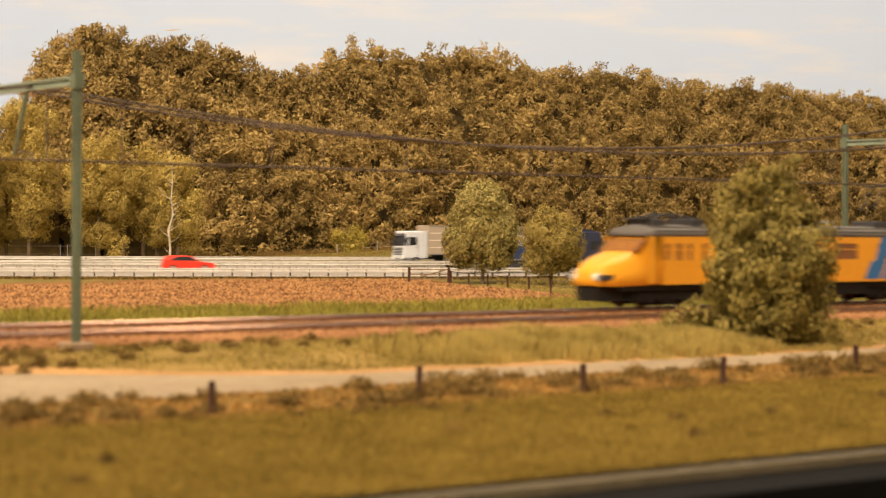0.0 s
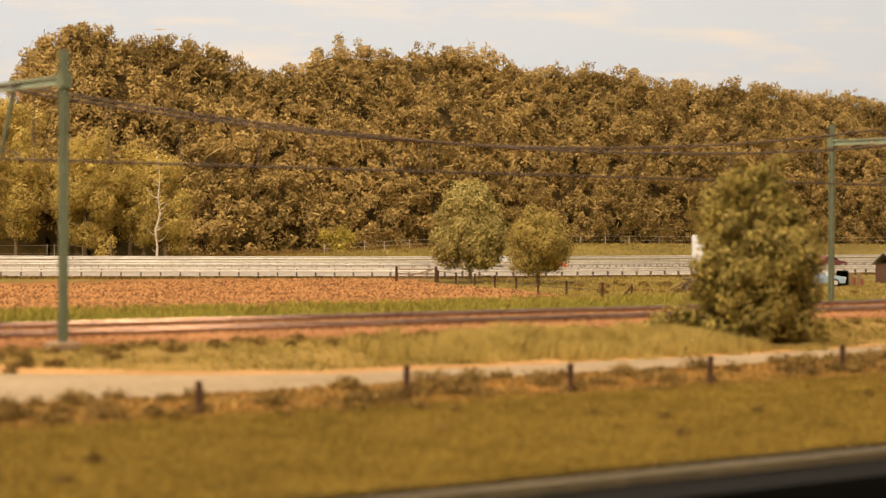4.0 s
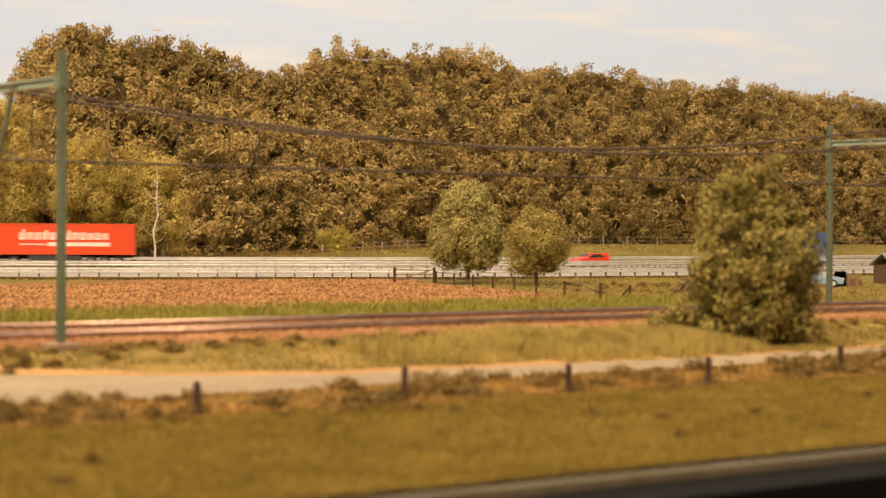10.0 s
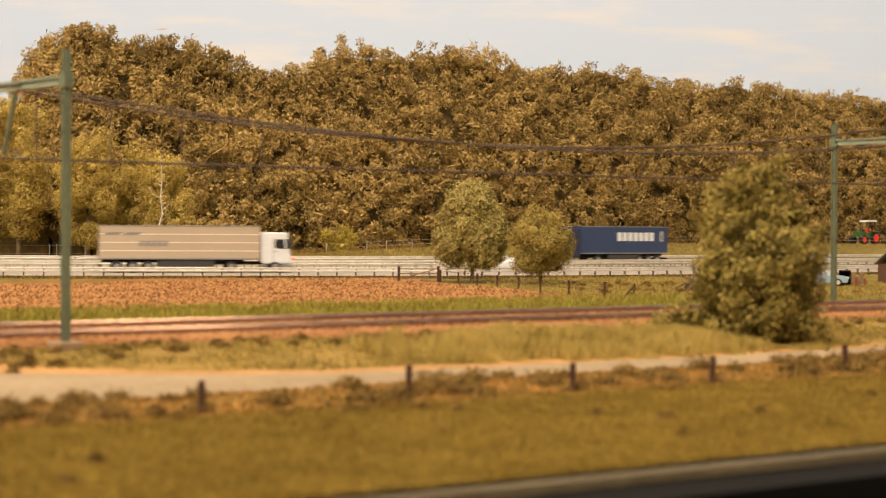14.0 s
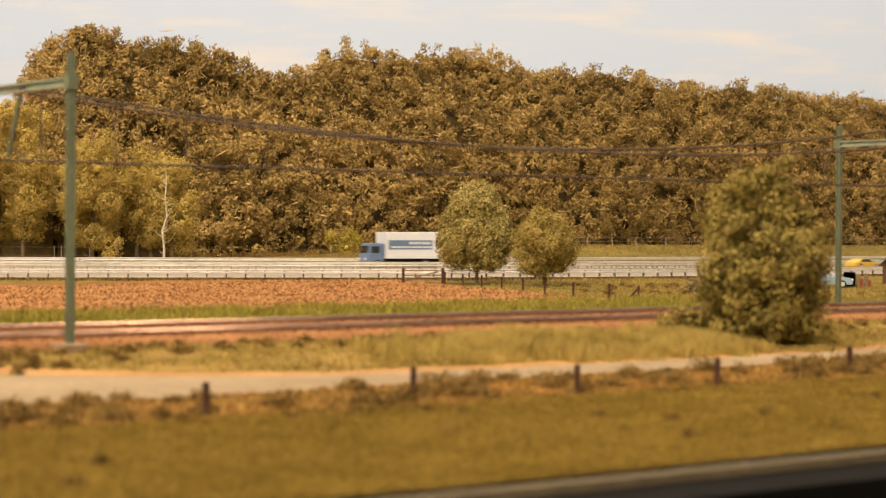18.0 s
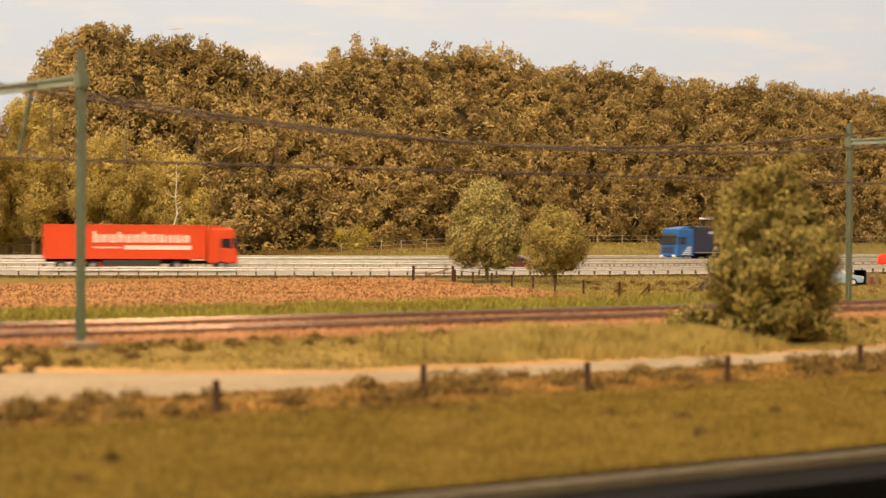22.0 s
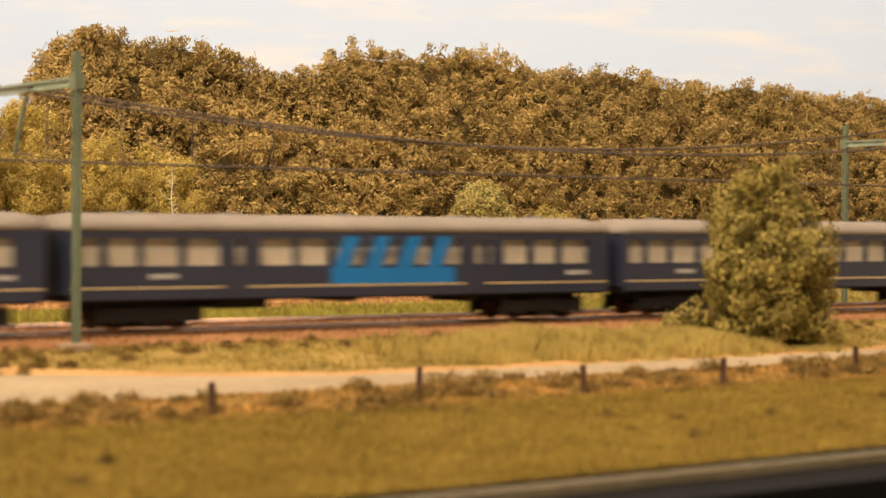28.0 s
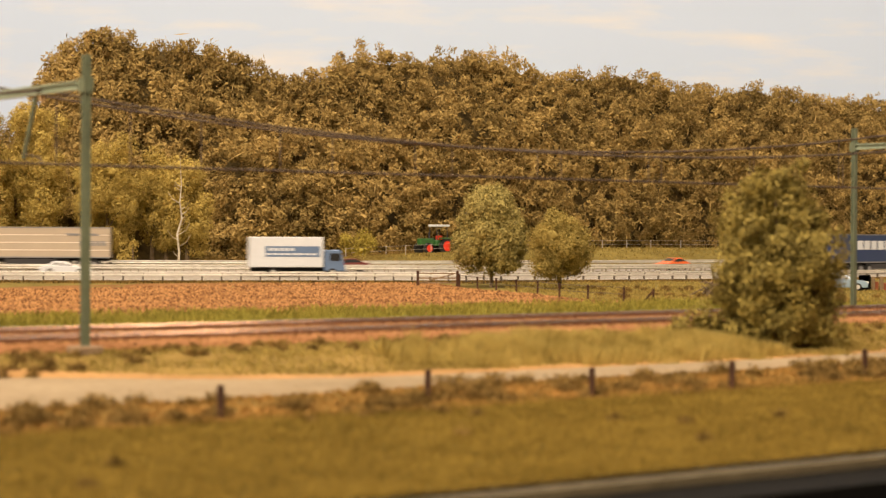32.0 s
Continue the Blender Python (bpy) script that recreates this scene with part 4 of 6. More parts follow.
wire_fence([tuple(far_fence[i]) for i in range(265, 400, 7)], 1.1, "thin grey metal fence at the foot of the wood", "fences", "post_zinc", "post_zinc", 0.013)


def meadow_grass():
    rng = np.random.default_rng(31)
    x, y = rng.uniform(3, 44, 30000), rng.uniform(104, 172, 30000)
    keep = np.array([beyond(a, b) < -1.0 and to_pq(a, b)[1] > 11 and to_pq(a, b)[0] > field_right(to_pq(a, b)[1]) for a, b in zip(x, y)])
    xy = np.stack([x[keep], y[keep]], 1)
    blades("meadow_grass", xy[:, 0], xy[:, 1], 0.17, rng, "grass", "dry yellow-green meadow grass", width=0.05, xy=xy)
    i = rng.integers(100, 420, 24000)
    d = rng.uniform(33.5, 64, 24000)
    d = np.where((d > 52.6) & (d < 57.2), d - 8, d)
    xy = ROAD[i] + ROAD_N[i] * d[:, None]
    blades("far_meadow_grass", xy[:, 0], xy[:, 1], 0.22, rng, "grass_olive", "short dry grass behind the motorway", width=0.07, xy=xy)
    i = rng.integers(100, 420, 9000)
    xy = ROAD[i] + ROAD_N[i] * rng.uniform(-2.6, -1.1, 9000)[:, None] + rng.normal(0, 0.4, (9000, 2))
    blades("roadside_grass", xy[:, 0], xy[:, 1], 0.24, rng, "scrub", "dark dry grass beside the motorway", width=0.06, xy=xy)


meadow_grass()


# ================= vehicles =================
def colour(name, c, rough=0.3, wear=0.06, spec=0.5):
    if name not in M:
        M[name] = paint(name, c, rough, wear, spec)
    return name


colour("red_paint", (0.75, 0.045, 0.02))
colour("orange_red", (0.66, 0.072, 0.020))
colour("navy", (0.028, 0.036, 0.075))
colour("navy_bright", (0.03, 0.055, 0.14))
colour("cab_blue", (0.025, 0.13, 0.42))
colour("white_paint", (0.68, 0.72, 0.78))
colour("beige_tarp", (0.42, 0.35, 0.27), 0.6)
colour("grey_dark", (0.05, 0.05, 0.055))
colour("grey_mid", (0.22, 0.22, 0.23))
colour("light_grey", (0.5, 0.5, 0.48))
colour("cream", (0.80, 0.72, 0.62))
colour("tyre", (0.018, 0.017, 0.016), 0.8)
colour("chassis", (0.016, 0.015, 0.014), 0.8, spec=0.2)
colour("train_yellow", (0.86, 0.40, 0.022), 0.35)
colour("train_blue", (0.03, 0.17, 0.46), 0.4)
colour("coach_navy", (0.030, 0.036, 0.068), 0.4)
colour("loco_grey", (0.042, 0.052, 0.082), 0.5, spec=0.35)
colour("sky_panel", (0.006, 0.18, 0.53), 0.4)
colour("coach_roof", (0.235, 0.20, 0.168), 0.7, 0.15)
colour("train_roof", (0.125, 0.115, 0.105), 0.7, 0.15)
colour("yellow_car", (0.62, 0.42, 0.06))
colour("maroon", (0.16, 0.035, 0.03))
colour("orange_car", (0.85, 0.16, 0.03))
colour("green_paint", (0.04, 0.13, 0.035))
colour("pale_blue", (0.30, 0.42, 0.55))
colour("lamp_white", (0.85, 0.85, 0.8), 0.15)
colour("brown_wall", (0.10, 0.05, 0.03), 0.8, 0.2)
colour("interior", (0.56, 0.485, 0.375), 0.7)
M["dark_glass"] = paint("dark_glass", (0.025, 0.027, 0.03), 0.08, 0.05, 0.6)
M["brown_glass"] = paint("brown_glass", (0.26, 0.11, 0.035), 0.1, 0.05, 0.6)
M["clear_glass"] = glass("clear_glass", (0.97, 0.97, 0.95))


def wheel(parent, x, y, r, w, out, rim="light_grey"):
    """A wheel with its rim, at hub height r; out: +1 or -1, the side that shows."""
    b = bmesh.new()
    disc(b, r, -w / 2, w / 2)
    bmesh.ops.bevel(b, geom=[e for e in b.edges if abs(e.verts[0].co.y - e.verts[1].co.y) < 1e-4 and len(e.link_faces) == 2], offset=r * 0.1, segments=1, affect="EDGES")
    tyre = part("wheel", b, "tyre", parent, "black tyre")
    tyre.location = Vector((x, y, r)) * S
    b = bmesh.new()
    disc(b, r * 0.58, out * (w / 2 - 0.05), out * (w / 2 + 0.02), n=12)
    part("rim", b, rim, tyre, "metal rim")
    return tyre


def side_bars(parent, name, x0, x1, z0, z1, y, n, material, gap=0.25, label="", slant=0.0, sides=(-1, 1)):
    """A row of n bars on both sides of a body, standing for lettering or stripes."""
    w = (x1 - x0) / n
    for s in sides:
        b = bmesh.new()
        for i in range(n):
            a = x0 + i * w
            vs = box(b, a, a + w * (1 - gap), s * y - 0.012, s * y + 0.012, z0, z1)
            for v in vs:
                if v.co.z > z0 + 1e-6:
                    v.co.x += slant
        part(name, b, material, parent, label)


def cab_shape(length, width, z0, z1, rake, r=0.14):
    b = bmesh.new()
    vs = box(b, -length, 0, -width / 2, width / 2, z0, z1)
    for v in vs:
        if v.co.x > -0.01 and v.co.z > z1 - 0.01:
            v.co.x -= rake
    bmesh.ops.bevel(b, geom=list(b.edges), offset=r, segments=3, affect="EDGES", profile=0.5)
    return b


def slab(pts, y0, y1):
    """A plate cut to a side outline of (x, z), between y0 and y1."""
    b = bmesh.new()
    lo, hi = ([b.verts.new((x, y, z)) for x, z in pts] for y in (y0, y1))
    b.faces.new(lo)
    b.faces.new(hi[::-1])
    n = len(pts)
    for i in range(n):
        b.faces.new((lo[i], hi[i], hi[(i + 1) % n], lo[(i + 1) % n]))
    bmesh.ops.recalc_face_normals(b, faces=b.faces)
    return b


def cab_fittings(cab, length, width, z_top, rake):
    """Windscreen, side windows, doors, grille, lamps, mirrors, steps and bumper of a lorry's cab."""
    def front(z):
        return -rake * (z - 0.75) / (z_top - 0.75)

    h = width / 2
    part("windscreen", slab([(front(2.0) + 0.02, 2.0), (front(2.95) + 0.02, 2.95), (front(2.95) - 0.05, 2.95), (front(2.0) - 0.05, 2.0)], -h + 0.15, h - 0.15), "dark_glass", cab, "dark sloping windscreen")
    part("sun_visor", slab([(front(2.98) + 0.14, 2.96), (front(3.2), 3.2), (front(2.98) - 0.02, 2.98)], -h + 0.12, h - 0.12), "grey_dark", cab)
    for s in (-1, 1):
        y = sorted((s * (h - 0.03), s * (h + 0.012)))
        part("corner_window", slab([(front(2.05) - 0.06, 2.05), (front(2.9) - 0.06, 2.9), (front(2.9) - 0.26, 2.9), (front(2.05) - 0.3, 2.05)], *y), "dark_glass", cab)
        part("side_window", slab([(front(2.1) - 0.42, 2.02), (front(2.85) - 0.4, 2.85), (-1.45, 2.85), (-1.5, 2.1)], *y), "dark_glass", cab)
        part("door_seam", slab([(-1.6, 0.9), (-1.6, 3.0), (-1.64, 3.0), (-1.64, 0.9)], *y), "grey_dark", cab)
        part("door_handle", bevelled(-1.5, -1.3, y[0], s * (h + 0.03) if s > 0 else y[1], 1.78, 1.84, 0.005, 1) if s > 0 else bevelled(-1.5, -1.3, -h - 0.03, y[1], 1.78, 1.84, 0.005, 1), "grey_dark", cab)
        part("step", bevelled(-0.95, -0.35, y[0], y[1] + 0.01, 0.42, 0.72, 0.01, 1), "grey_mid", cab)
        part("mirror", bevelled(-0.28, -0.1, s * (h + 0.12) - 0.05, s * (h + 0.12) + 0.05, 2.05, 2.75, 0.03, 1), "grey_dark", cab)
        part("headlight", bevelled(-0.06, 0.06, s * (h - 0.35) - 0.22, s * (h - 0.35) + 0.22, 0.68, 0.95, 0.03, 1), "lamp_white", cab, "clear headlight")
    b = bmesh.new()
    for k in range(5):
        box(b, -0.1, 0.03 + front(1.12 + k * 0.15), -h + 0.35, h - 0.35, 1.12 + k * 0.15, 1.21 + k * 0.15)
    part("grille", b, "grey_dark", cab, "dark slatted grille")
    part("bumper", bevelled(-0.3, 0.08, -h, h, 0.34, 0.66, 0.05, 1), "grey_mid", cab)


def lorry(label, cab_colour, body_colour, cab_low="", letters=None, lines=False, rear=-16.3, cab_top=3.72, group="lorries on the motorway"):
    """An articulated lorry, its front at the origin, driving along x."""
    root = tagged(empty("lorry", (0, 0, 0)), label, "lorry", group)
    b = cab_shape(2.3, 2.5, 0.75, cab_top, 0.38)
    cab = part("cab", b, cab_colour, root, "")
    if cab_low:
        for s in (-1, 1):
            y = sorted((s * 1.23, s * 1.262))
            for k in range(5):
                z = 0.95 + k * 0.19
                part("stripe", slab([(-2.25, z), (-2.25, z + 0.12), (-1.0 - k * 0.2, z + 0.12), (-0.8 - k * 0.2, z)], *y), cab_low, cab, "white flash")
    cab_fittings(cab, 2.3, 2.5, cab_top, 0.38)
    if cab_top > 3.6:
        part("roof_spoiler", slab([(-0.75, 3.66), (-1.25, 3.86), (-2.3, 3.98), (-2.3, 3.66)], -1.05, 1.05), cab_colour, cab)
    for s in (-1, 1):
        y = sorted((s * 1.2, s * 1.25))
        part("side_fairing", slab([(-2.28, 0.8), (-2.28, cab_top - 0.02), (-2.62, cab_top + 0.06), (-2.62, 0.8)], *y), cab_colour, cab)
    b = bevelled(rear, -2.75, -1.27, 1.27, 1.12, 4.0, 0.04, 1)
    box_body = part("trailer_body", b, body_colour, root)
    b = bmesh.new()
    for s in (-1, 1):
        box(b, rear + 0.02, -2.77, s * 1.275 - 0.02, s * 1.275 + 0.02, 1.12, 1.24)
        box(b, rear + 0.02, -2.77, s * 1.275 - 0.02, s * 1.275 + 0.02, 3.9, 3.99)
    part("frame_rail", b, "grey_mid" if body_colour != "orange_red" else body_colour, box_body)
    b = bmesh.new()
    for y in (-0.62, 0.5):
        box(b, rear - 0.02, rear, y - 0.52, y + 0.6, 1.22, 3.9)
    part("rear_door", b, "grey_dark" if lines else body_colour, box_body)
    if lines:
        for z in (1.85, 2.55, 3.25):
            b = bmesh.new()
            for s in (-1, 1):
                box(b, rear + 0.1, -2.85, s * 1.275 - 0.014, s * 1.275 + 0.014, z - 0.035, z + 0.035)
            part("seam", b, "cream", box_body, "pale seam of the tarpaulin")
    b = bmesh.new()
    box(b, rear + 0.2, -4.0, -0.5, 0.5, 0.85, 1.1)
    box(b, -6.5, -1.6, -0.45, 0.45, 0.7, 0.95)
    box(b, rear, rear + 0.2, -1.2, 1.2, 0.5, 0.7)
    part("chassis", b, "chassis", root)
    for s in (-1, 1):
        b = bevelled(-11.4, -6.6, s * 1.15 - 0.04, s * 1.15 + 0.04, 0.5, 1.05, 0.02, 1)
        part("side_guard", b, "grey_dark", root)
        for x in (-1.45, -5.2, rear + 4.1, rear + 2.8, rear + 1.5):
            wheel(root, x, s * 1.08, 0.5, 0.34, s, "grey_mid")
    if letters:
        letters(box_body)
    return root


def letters_red(body):
    heights = (0.95, 0.68, 0.68, 0.9, 0.68, 0.68, 0.9, 0.68, 0.68, 0.6, 0.68, 0.6)
    for side, x0, x1 in ((-1, -12.2, -4.0), (1, -5.7, -14.0)):
        n = 1 if x1 > x0 else -1
        w = abs(x1 - x0) / len(heights)
        for i, h in enumerate(heights):
            a = x0 + n * i * w
            b = bmesh.new()
            lo, hi = sorted((a, a + n * w * 0.74))
            y0, y1 = sorted((side * 1.273, side * 1.297))
            z = 2.5
            # open letter shapes: two stems and a cross-stroke
            box(b, lo, lo + w * 0.3, y0, y1, z, z + h)
            box(b, hi - w * 0.26, hi, y0, y1, z, z + min(h, 0.68))
            box(b, lo + w * 0.3, hi - w * 0.26, y0, y1, z + (0.5 if i % 2 else 0.0), z + (0.64 if i % 2 else 0.14))
            part("lettering", b, "cream", body, "pale lettering bar")
        lo, hi = sorted((x0 + n * 2.6, x1))
        side_bars(body, "white_stripe", lo, hi, 1.9, 2.26, 1.285, 14, "cream", 0.08, "broad pale line", sides=(side,))
        lo, hi = sorted((x0, x0 + n * 2.4))
        side_bars(body, "thin_stripe", lo, hi, 2.0, 2.14, 1.285, 6, "cream", 0.3, sides=(side,))


def letters_navy(body):
    side_bars(body, "lettering", -13.0, -5.6, 2.45, 3.35, 1.285, 7, "white_paint", 0.2, "bold white lettering bars", sides=(-1,))
    side_bars(body, "lettering", -13.1, -7.7, 2.45, 3.35, 1.285, 7, "white_paint", 0.2, "bold white lettering bars", sides=(1,))
    side_bars(body, "small_mark", -4.4, -3.6, 2.4, 3.5, 1.285, 2, "light_grey", 0.6, sides=(-1,))
    side_bars(body, "small_mark", -14.5, -13.8, 2.4, 3.5, 1.285, 2, "light_grey", 0.6, sides=(1,))


def letters_small(body):
    side_bars(body, "lettering", -7.0, -4.8, 3.2, 3.45, 1.285, 6, "white_paint", 0.25, "small white lettering bars", sides=(1,))
    side_bars(body, "lettering", -14.0, -11.8, 3.2, 3.45, 1.285, 6, "white_paint", 0.25, "small white lettering bars", sides=(-1,))
    side_bars(body, "rear_mark", -14.7, -14.1, 1.6, 2.3, 1.285, 3, "grey_mid", 0.5, sides=(1,))


def letters_beige(body):
    for side, x0, x1 in ((-1, -13.0, -15.9), (1, -15.9, -15.3)):
        side_bars(body, "lettering", x0, x0 + 2.5, 2.25, 2.7, 1.285, 5, "grey_mid", 0.3, "faded dark lettering bars", 0.12, sides=(side,))
        side_bars(body, "swoosh", x1, x1 + 3.2, 3.2, 3.4, 1.285, 2, "grey_mid", 0.2, "", 0.35, sides=(side,))


def box_van():
    root = tagged(empty("delivery_lorry", (0, 0, 0)), "small delivery lorry with a blue cab and a white box", "lorry", "lorries on the motorway")
    b = cab_shape(1.9, 2.1, 0.5, 2.35, 0.45, 0.12)
    cab = part("cab", b, "cab_grey_blue", root)
    b = bmesh.new()
    vs = box(b, -0.02, 0.03, -0.85, 0.85, 1.4, 2.1)
    for v in vs:
        v.co.x -= 0.45 * (v.co.z - 0.5) / 1.85
    part("windscreen", b, "dark_glass", cab)
    for s in (-1, 1):
        b = bevelled(-1.4, -0.5, s * 1.05 - 0.02, s * 1.05 + 0.015, 1.4, 2.05, 0.01, 1)
        part("side_window", b, "dark_glass", cab)
        b = bevelled(-0.04, 0.05, s * 0.75 - 0.15, s * 0.75 + 0.15, 0.75, 0.95, 0.02, 1)
        part("headlight", b, "lamp_white", cab)
    b = bevelled(-8.3, -2.0, -1.2, 1.2, 0.85, 3.45, 0.05, 1)
    body = part("box_body", b, "white_paint", root, "white box body")
    side_bars(body, "blue_band", -7.0, -2.3, 1.75, 2.65, 1.205, 1, "cab_grey_blue", 0.0, "grey-blue picture band")
    side_bars(body, "lettering", -6.7, -4.4, 2.25, 2.5, 1.215, 5, "white_paint", 0.3)
    side_bars(body, "white_stripe", -6.9, -2.5, 1.9, 2.05, 1.215, 8, "white_paint", 0.2)
    b = bmesh.new()
    box(b, -8.1, -0.5, -0.5, 0.5, 0.5, 0.84)
    part("chassis", b, "chassis", root)
    for s in (-1, 1):
        for x in (-1.2, -6.3):
            wheel(root, x, s * 0.92, 0.4, 0.28, s)
    return root


colour("cab_grey_blue", (0.13, 0.20, 0.34))


def car(name, paint_name, label, estate=False, length=4.3, low=1.0):
    """A small saloon car, front at the origin, driving along x."""
    root = tagged(empty(name, (0, 0, 0)), label, "car", "cars on the motorway")
    k = length / 4.3
    xs = [0.0, -0.12, -1.25, -2.0, -3.1 if not estate else -3.9, -3.75 if not estate else -4.2, -4.25, -4.3]
    zs = [0.62 * low, 0.74 * low, 0.90 * low, 1.38 * low, 1.40 * low, (0.98 if not estate else 1.05) * low, 0.9 * low, 0.6 * low]
    b = bmesh.new()
    rows = []
    for s, inset in ((-0.82, 0.0), (0.82, 0.0)):
        row = []
        for x, z in zip(xs, zs):
            y = s * (0.82 if z > 1.2 * low else 1.0)
            row.append(b.verts.new((x * k, y, z)))
        for x in (-4.28, -0.03):
            row.append(b.verts.new((x * k, s, 0.26)))
        rows.append(row)
    n = len(rows[0])
    b.faces.new(rows[0])
    b.faces.new(rows[1][::-1])
    for i in range(n):
        b.faces.new((rows[0][i], rows[1][i], rows[1][(i + 1) % n], rows[0][(i + 1) % n]))
    bmesh.ops.recalc_face_normals(b, faces=b.faces)
    bmesh.ops.bevel(b, geom=list(b.edges), offset=0.06, segments=2, affect="EDGES")
    body = part("body", b, paint_name, root)
    for s in (-1, 1):
        b = bmesh.new()
        pts = [(-1.45, 0.94 * low), (-2.05, 1.3 * low), (-3.0, 1.32 * low), (-3.55 if not estate else -3.7, 1.0 * low)]
        vs = [b.verts.new((x * k, s * (0.835 if z < 1.2 * low else 0.74), z)) for x, z in pts]
        vs += [b.verts.new((x * k, s * (0.795 if z < 1.2 * low else 0.70), z)) for x, z in pts]
        b.faces.new(vs[:4])
        b.faces.new(vs[4:][::-1])
        for i in range(4):
            b.faces.new((vs[i], vs[(i + 1) % 4], vs[4 + (i + 1) % 4], vs[4 + i]))
        bmesh.ops.recalc_face_normals(b, faces=b.faces)
        part("side_window", b, "dark_glass", body)
        b = bevelled(-0.1, 0.03, s * 0.6 - 0.14, s * 0.6 + 0.14, 0.58 * low, 0.72 * low, 0.02, 1)
        part("headlight", b, "lamp_white", body)
        for x in (-0.85, -3.4):
            wheel(root, x * k, s * 0.74, 0.31, 0.2, s)
    b = bmesh.new()
    vs = box(b, -1.35 * k, -1.3 * k, -0.66, 0.66, 0.95 * low, 1.33 * low)
    for v in vs:
        v.co.x -= 0.68 * k * (v.co.z / low - 0.9) / 0.48
        v.co.z += 0.02
    part("windscreen", b, "dark_glass", body)
    return root


M["cab_glass"] = glass("cab_glass", (0.92, 0.94, 0.92))


def tractor():
    root = tagged(empty("tractor", (0, 0, 0)), "green farm tractor with red wheel hubs and a white cab roof", "tractor")
    b = bevelled(-1.9, 0, -0.42, 0.42, 1.0, 1.75, 0.1, 2)
    part("bonnet", b, "green_paint", root)
    b = bevelled(-3.9, -1.9, -0.8, 0.8, 0.9, 1.6, 0.08, 1)
    part("rear_body", b, "green_paint", root)
    for s in (-1, 1):
        b = bevelled(-4.1, -2.2, s * 1.0 - 0.25, s * 1.0 + 0.25, 1.68, 1.85, 0.05, 1)
        part("mudguard", b, "green_paint", root)
        for x in (-3.55, -2.1):
            b = bmesh.new()
            tube(b, [(x, s * 0.72, 1.6), (x + 0.05, s * 0.68, 3.1)], 0.05, 5)
            part("cab_post", b, "grey_dark", root)
        b = bevelled(-3.5, -2.15, s * 0.71 - 0.01, s * 0.71 + 0.01, 1.7, 3.05, 0.005, 1)
        part("side_window", b, "cab_glass", root)
        for x, r, w in ((-0.7, 0.62, 0.4), (-3.2, 0.88, 0.5)):
            b = bmesh.new()
            disc(b, r, -w / 2, w / 2, n=20)
            t = part("wheel", b, "tyre", root, "black tractor tyre")
            t.location = Vector((x, s * 0.95, r)) * S
            b = bmesh.new()
            disc(b, r * 0.66, s * (w / 2 - 0.05), s * (w / 2 + 0.03), n=14)
            part("hub", b, "red_paint", t, "bright red hub")
    b = bevelled(-3.8, -1.95, -0.85, 0.85, 3.1, 3.36, 0.06, 2)
    part("cab_roof", b, "white_paint", root, "white roof")
    b = bevelled(-3.2, -2.6, -0.3, 0.3, 1.5, 2.1, 0.05, 1)
    part("seat", b, "red_paint", root)
    b = bmesh.new()
    tube(b, [(-1.2, 0.3, 1.7), (-1.2, 0.3, 2.5)], 0.06, 6)
    part("exhaust", b, "grey_dark", root)
    return root


# ---- trains ----
def bogie(parent, x, wheels=(-1.25, 1.25), name="bogie"):
    b = bmesh.new()
    for s in (-1, 1):
        vs = box(b, x - 1.95, x + 1.95, s * 1.02 - 0.09, s * 1.02 + 0.09, 0.34, 0.8)
        for wx in wheels:
            box(b, x + wx - 0.22, x + wx + 0.22, s * 1.05 - 0.1, s * 1.05 + 0.1, 0.28, 0.62)
        box(b, x - 0.4, x + 0.4, s * 1.0 - 0.12, s * 1.0 + 0.12, 0.2, 0.86)
        for sx in (-0.55, -0.25, 0.25, 0.55):
            disc(b, 0.1, s * 1.1, s * 1.2, cx=x + sx, cz=0.45, n=8)
        box(b, x - 1.7, x + 1.7, s * 0.9 - 0.05, s * 0.9 + 0.05, 0.14, 0.26)
        for sx in (-2.05, 2.05):
            box(b, x + sx - 0.1, x + sx + 0.1, s * 0.95 - 0.1, s * 0.95 + 0.1, 0.22, 0.9)
    box(b, x - 1.0, x + 1.0, -1.0, 1.0, 0.45, 1.15)
    box(b, x - 1.9, x + 1.9, -0.9, 0.9, 0.7, 1.0)
    frame_part = part(name, b, "chassis", parent, "black bogie")
    for wx in wheels:
        b = bmesh.new()
        for s in (-1, 1):
            disc(b, 0.46, s * 0.68, s * 0.80, cx=x + wx, cz=0.46, n=18)
        disc(b, 0.08, -0.7, 0.7, cx=x + wx, cz=0.46, n=8)
        part("wheelset", b, "rust", frame_part, "dark steel wheelset")


def roof_shell(x0, x1, z0, rise, half, material, parent, ends=0.5):
    """A curved roof between x0 and x1."""
    prof = [(half * math.cos(t), z0 + rise * math.sin(t) ** 0.8) for t in (math.pi * k / 12 for k in range(13))]
    b = bmesh.new()
    rings = []
    for x, f, dz in ((x0, 0.93, -0.16), (x0 + ends, 1.0, 0.0), (x1 - ends, 1.0, 0.0), (x1, 0.93, -0.16)):
        rings.append([b.verts.new((x, y * f, z0 + (z - z0) * (1 + dz))) for y, z in prof])
    for a, c in zip(rings, rings[1:]):
        for j in range(12):
            b.faces.new((a[j], a[j + 1], c[j + 1], c[j]))
        b.faces.new((a[12], a[0], c[0], c[12]))
    b.faces.new(rings[0][::-1])
    b.faces.new(rings[-1])
    bmesh.ops.recalc_face_normals(b, faces=b.faces)
    return part("roof", b, material, parent, "", True)


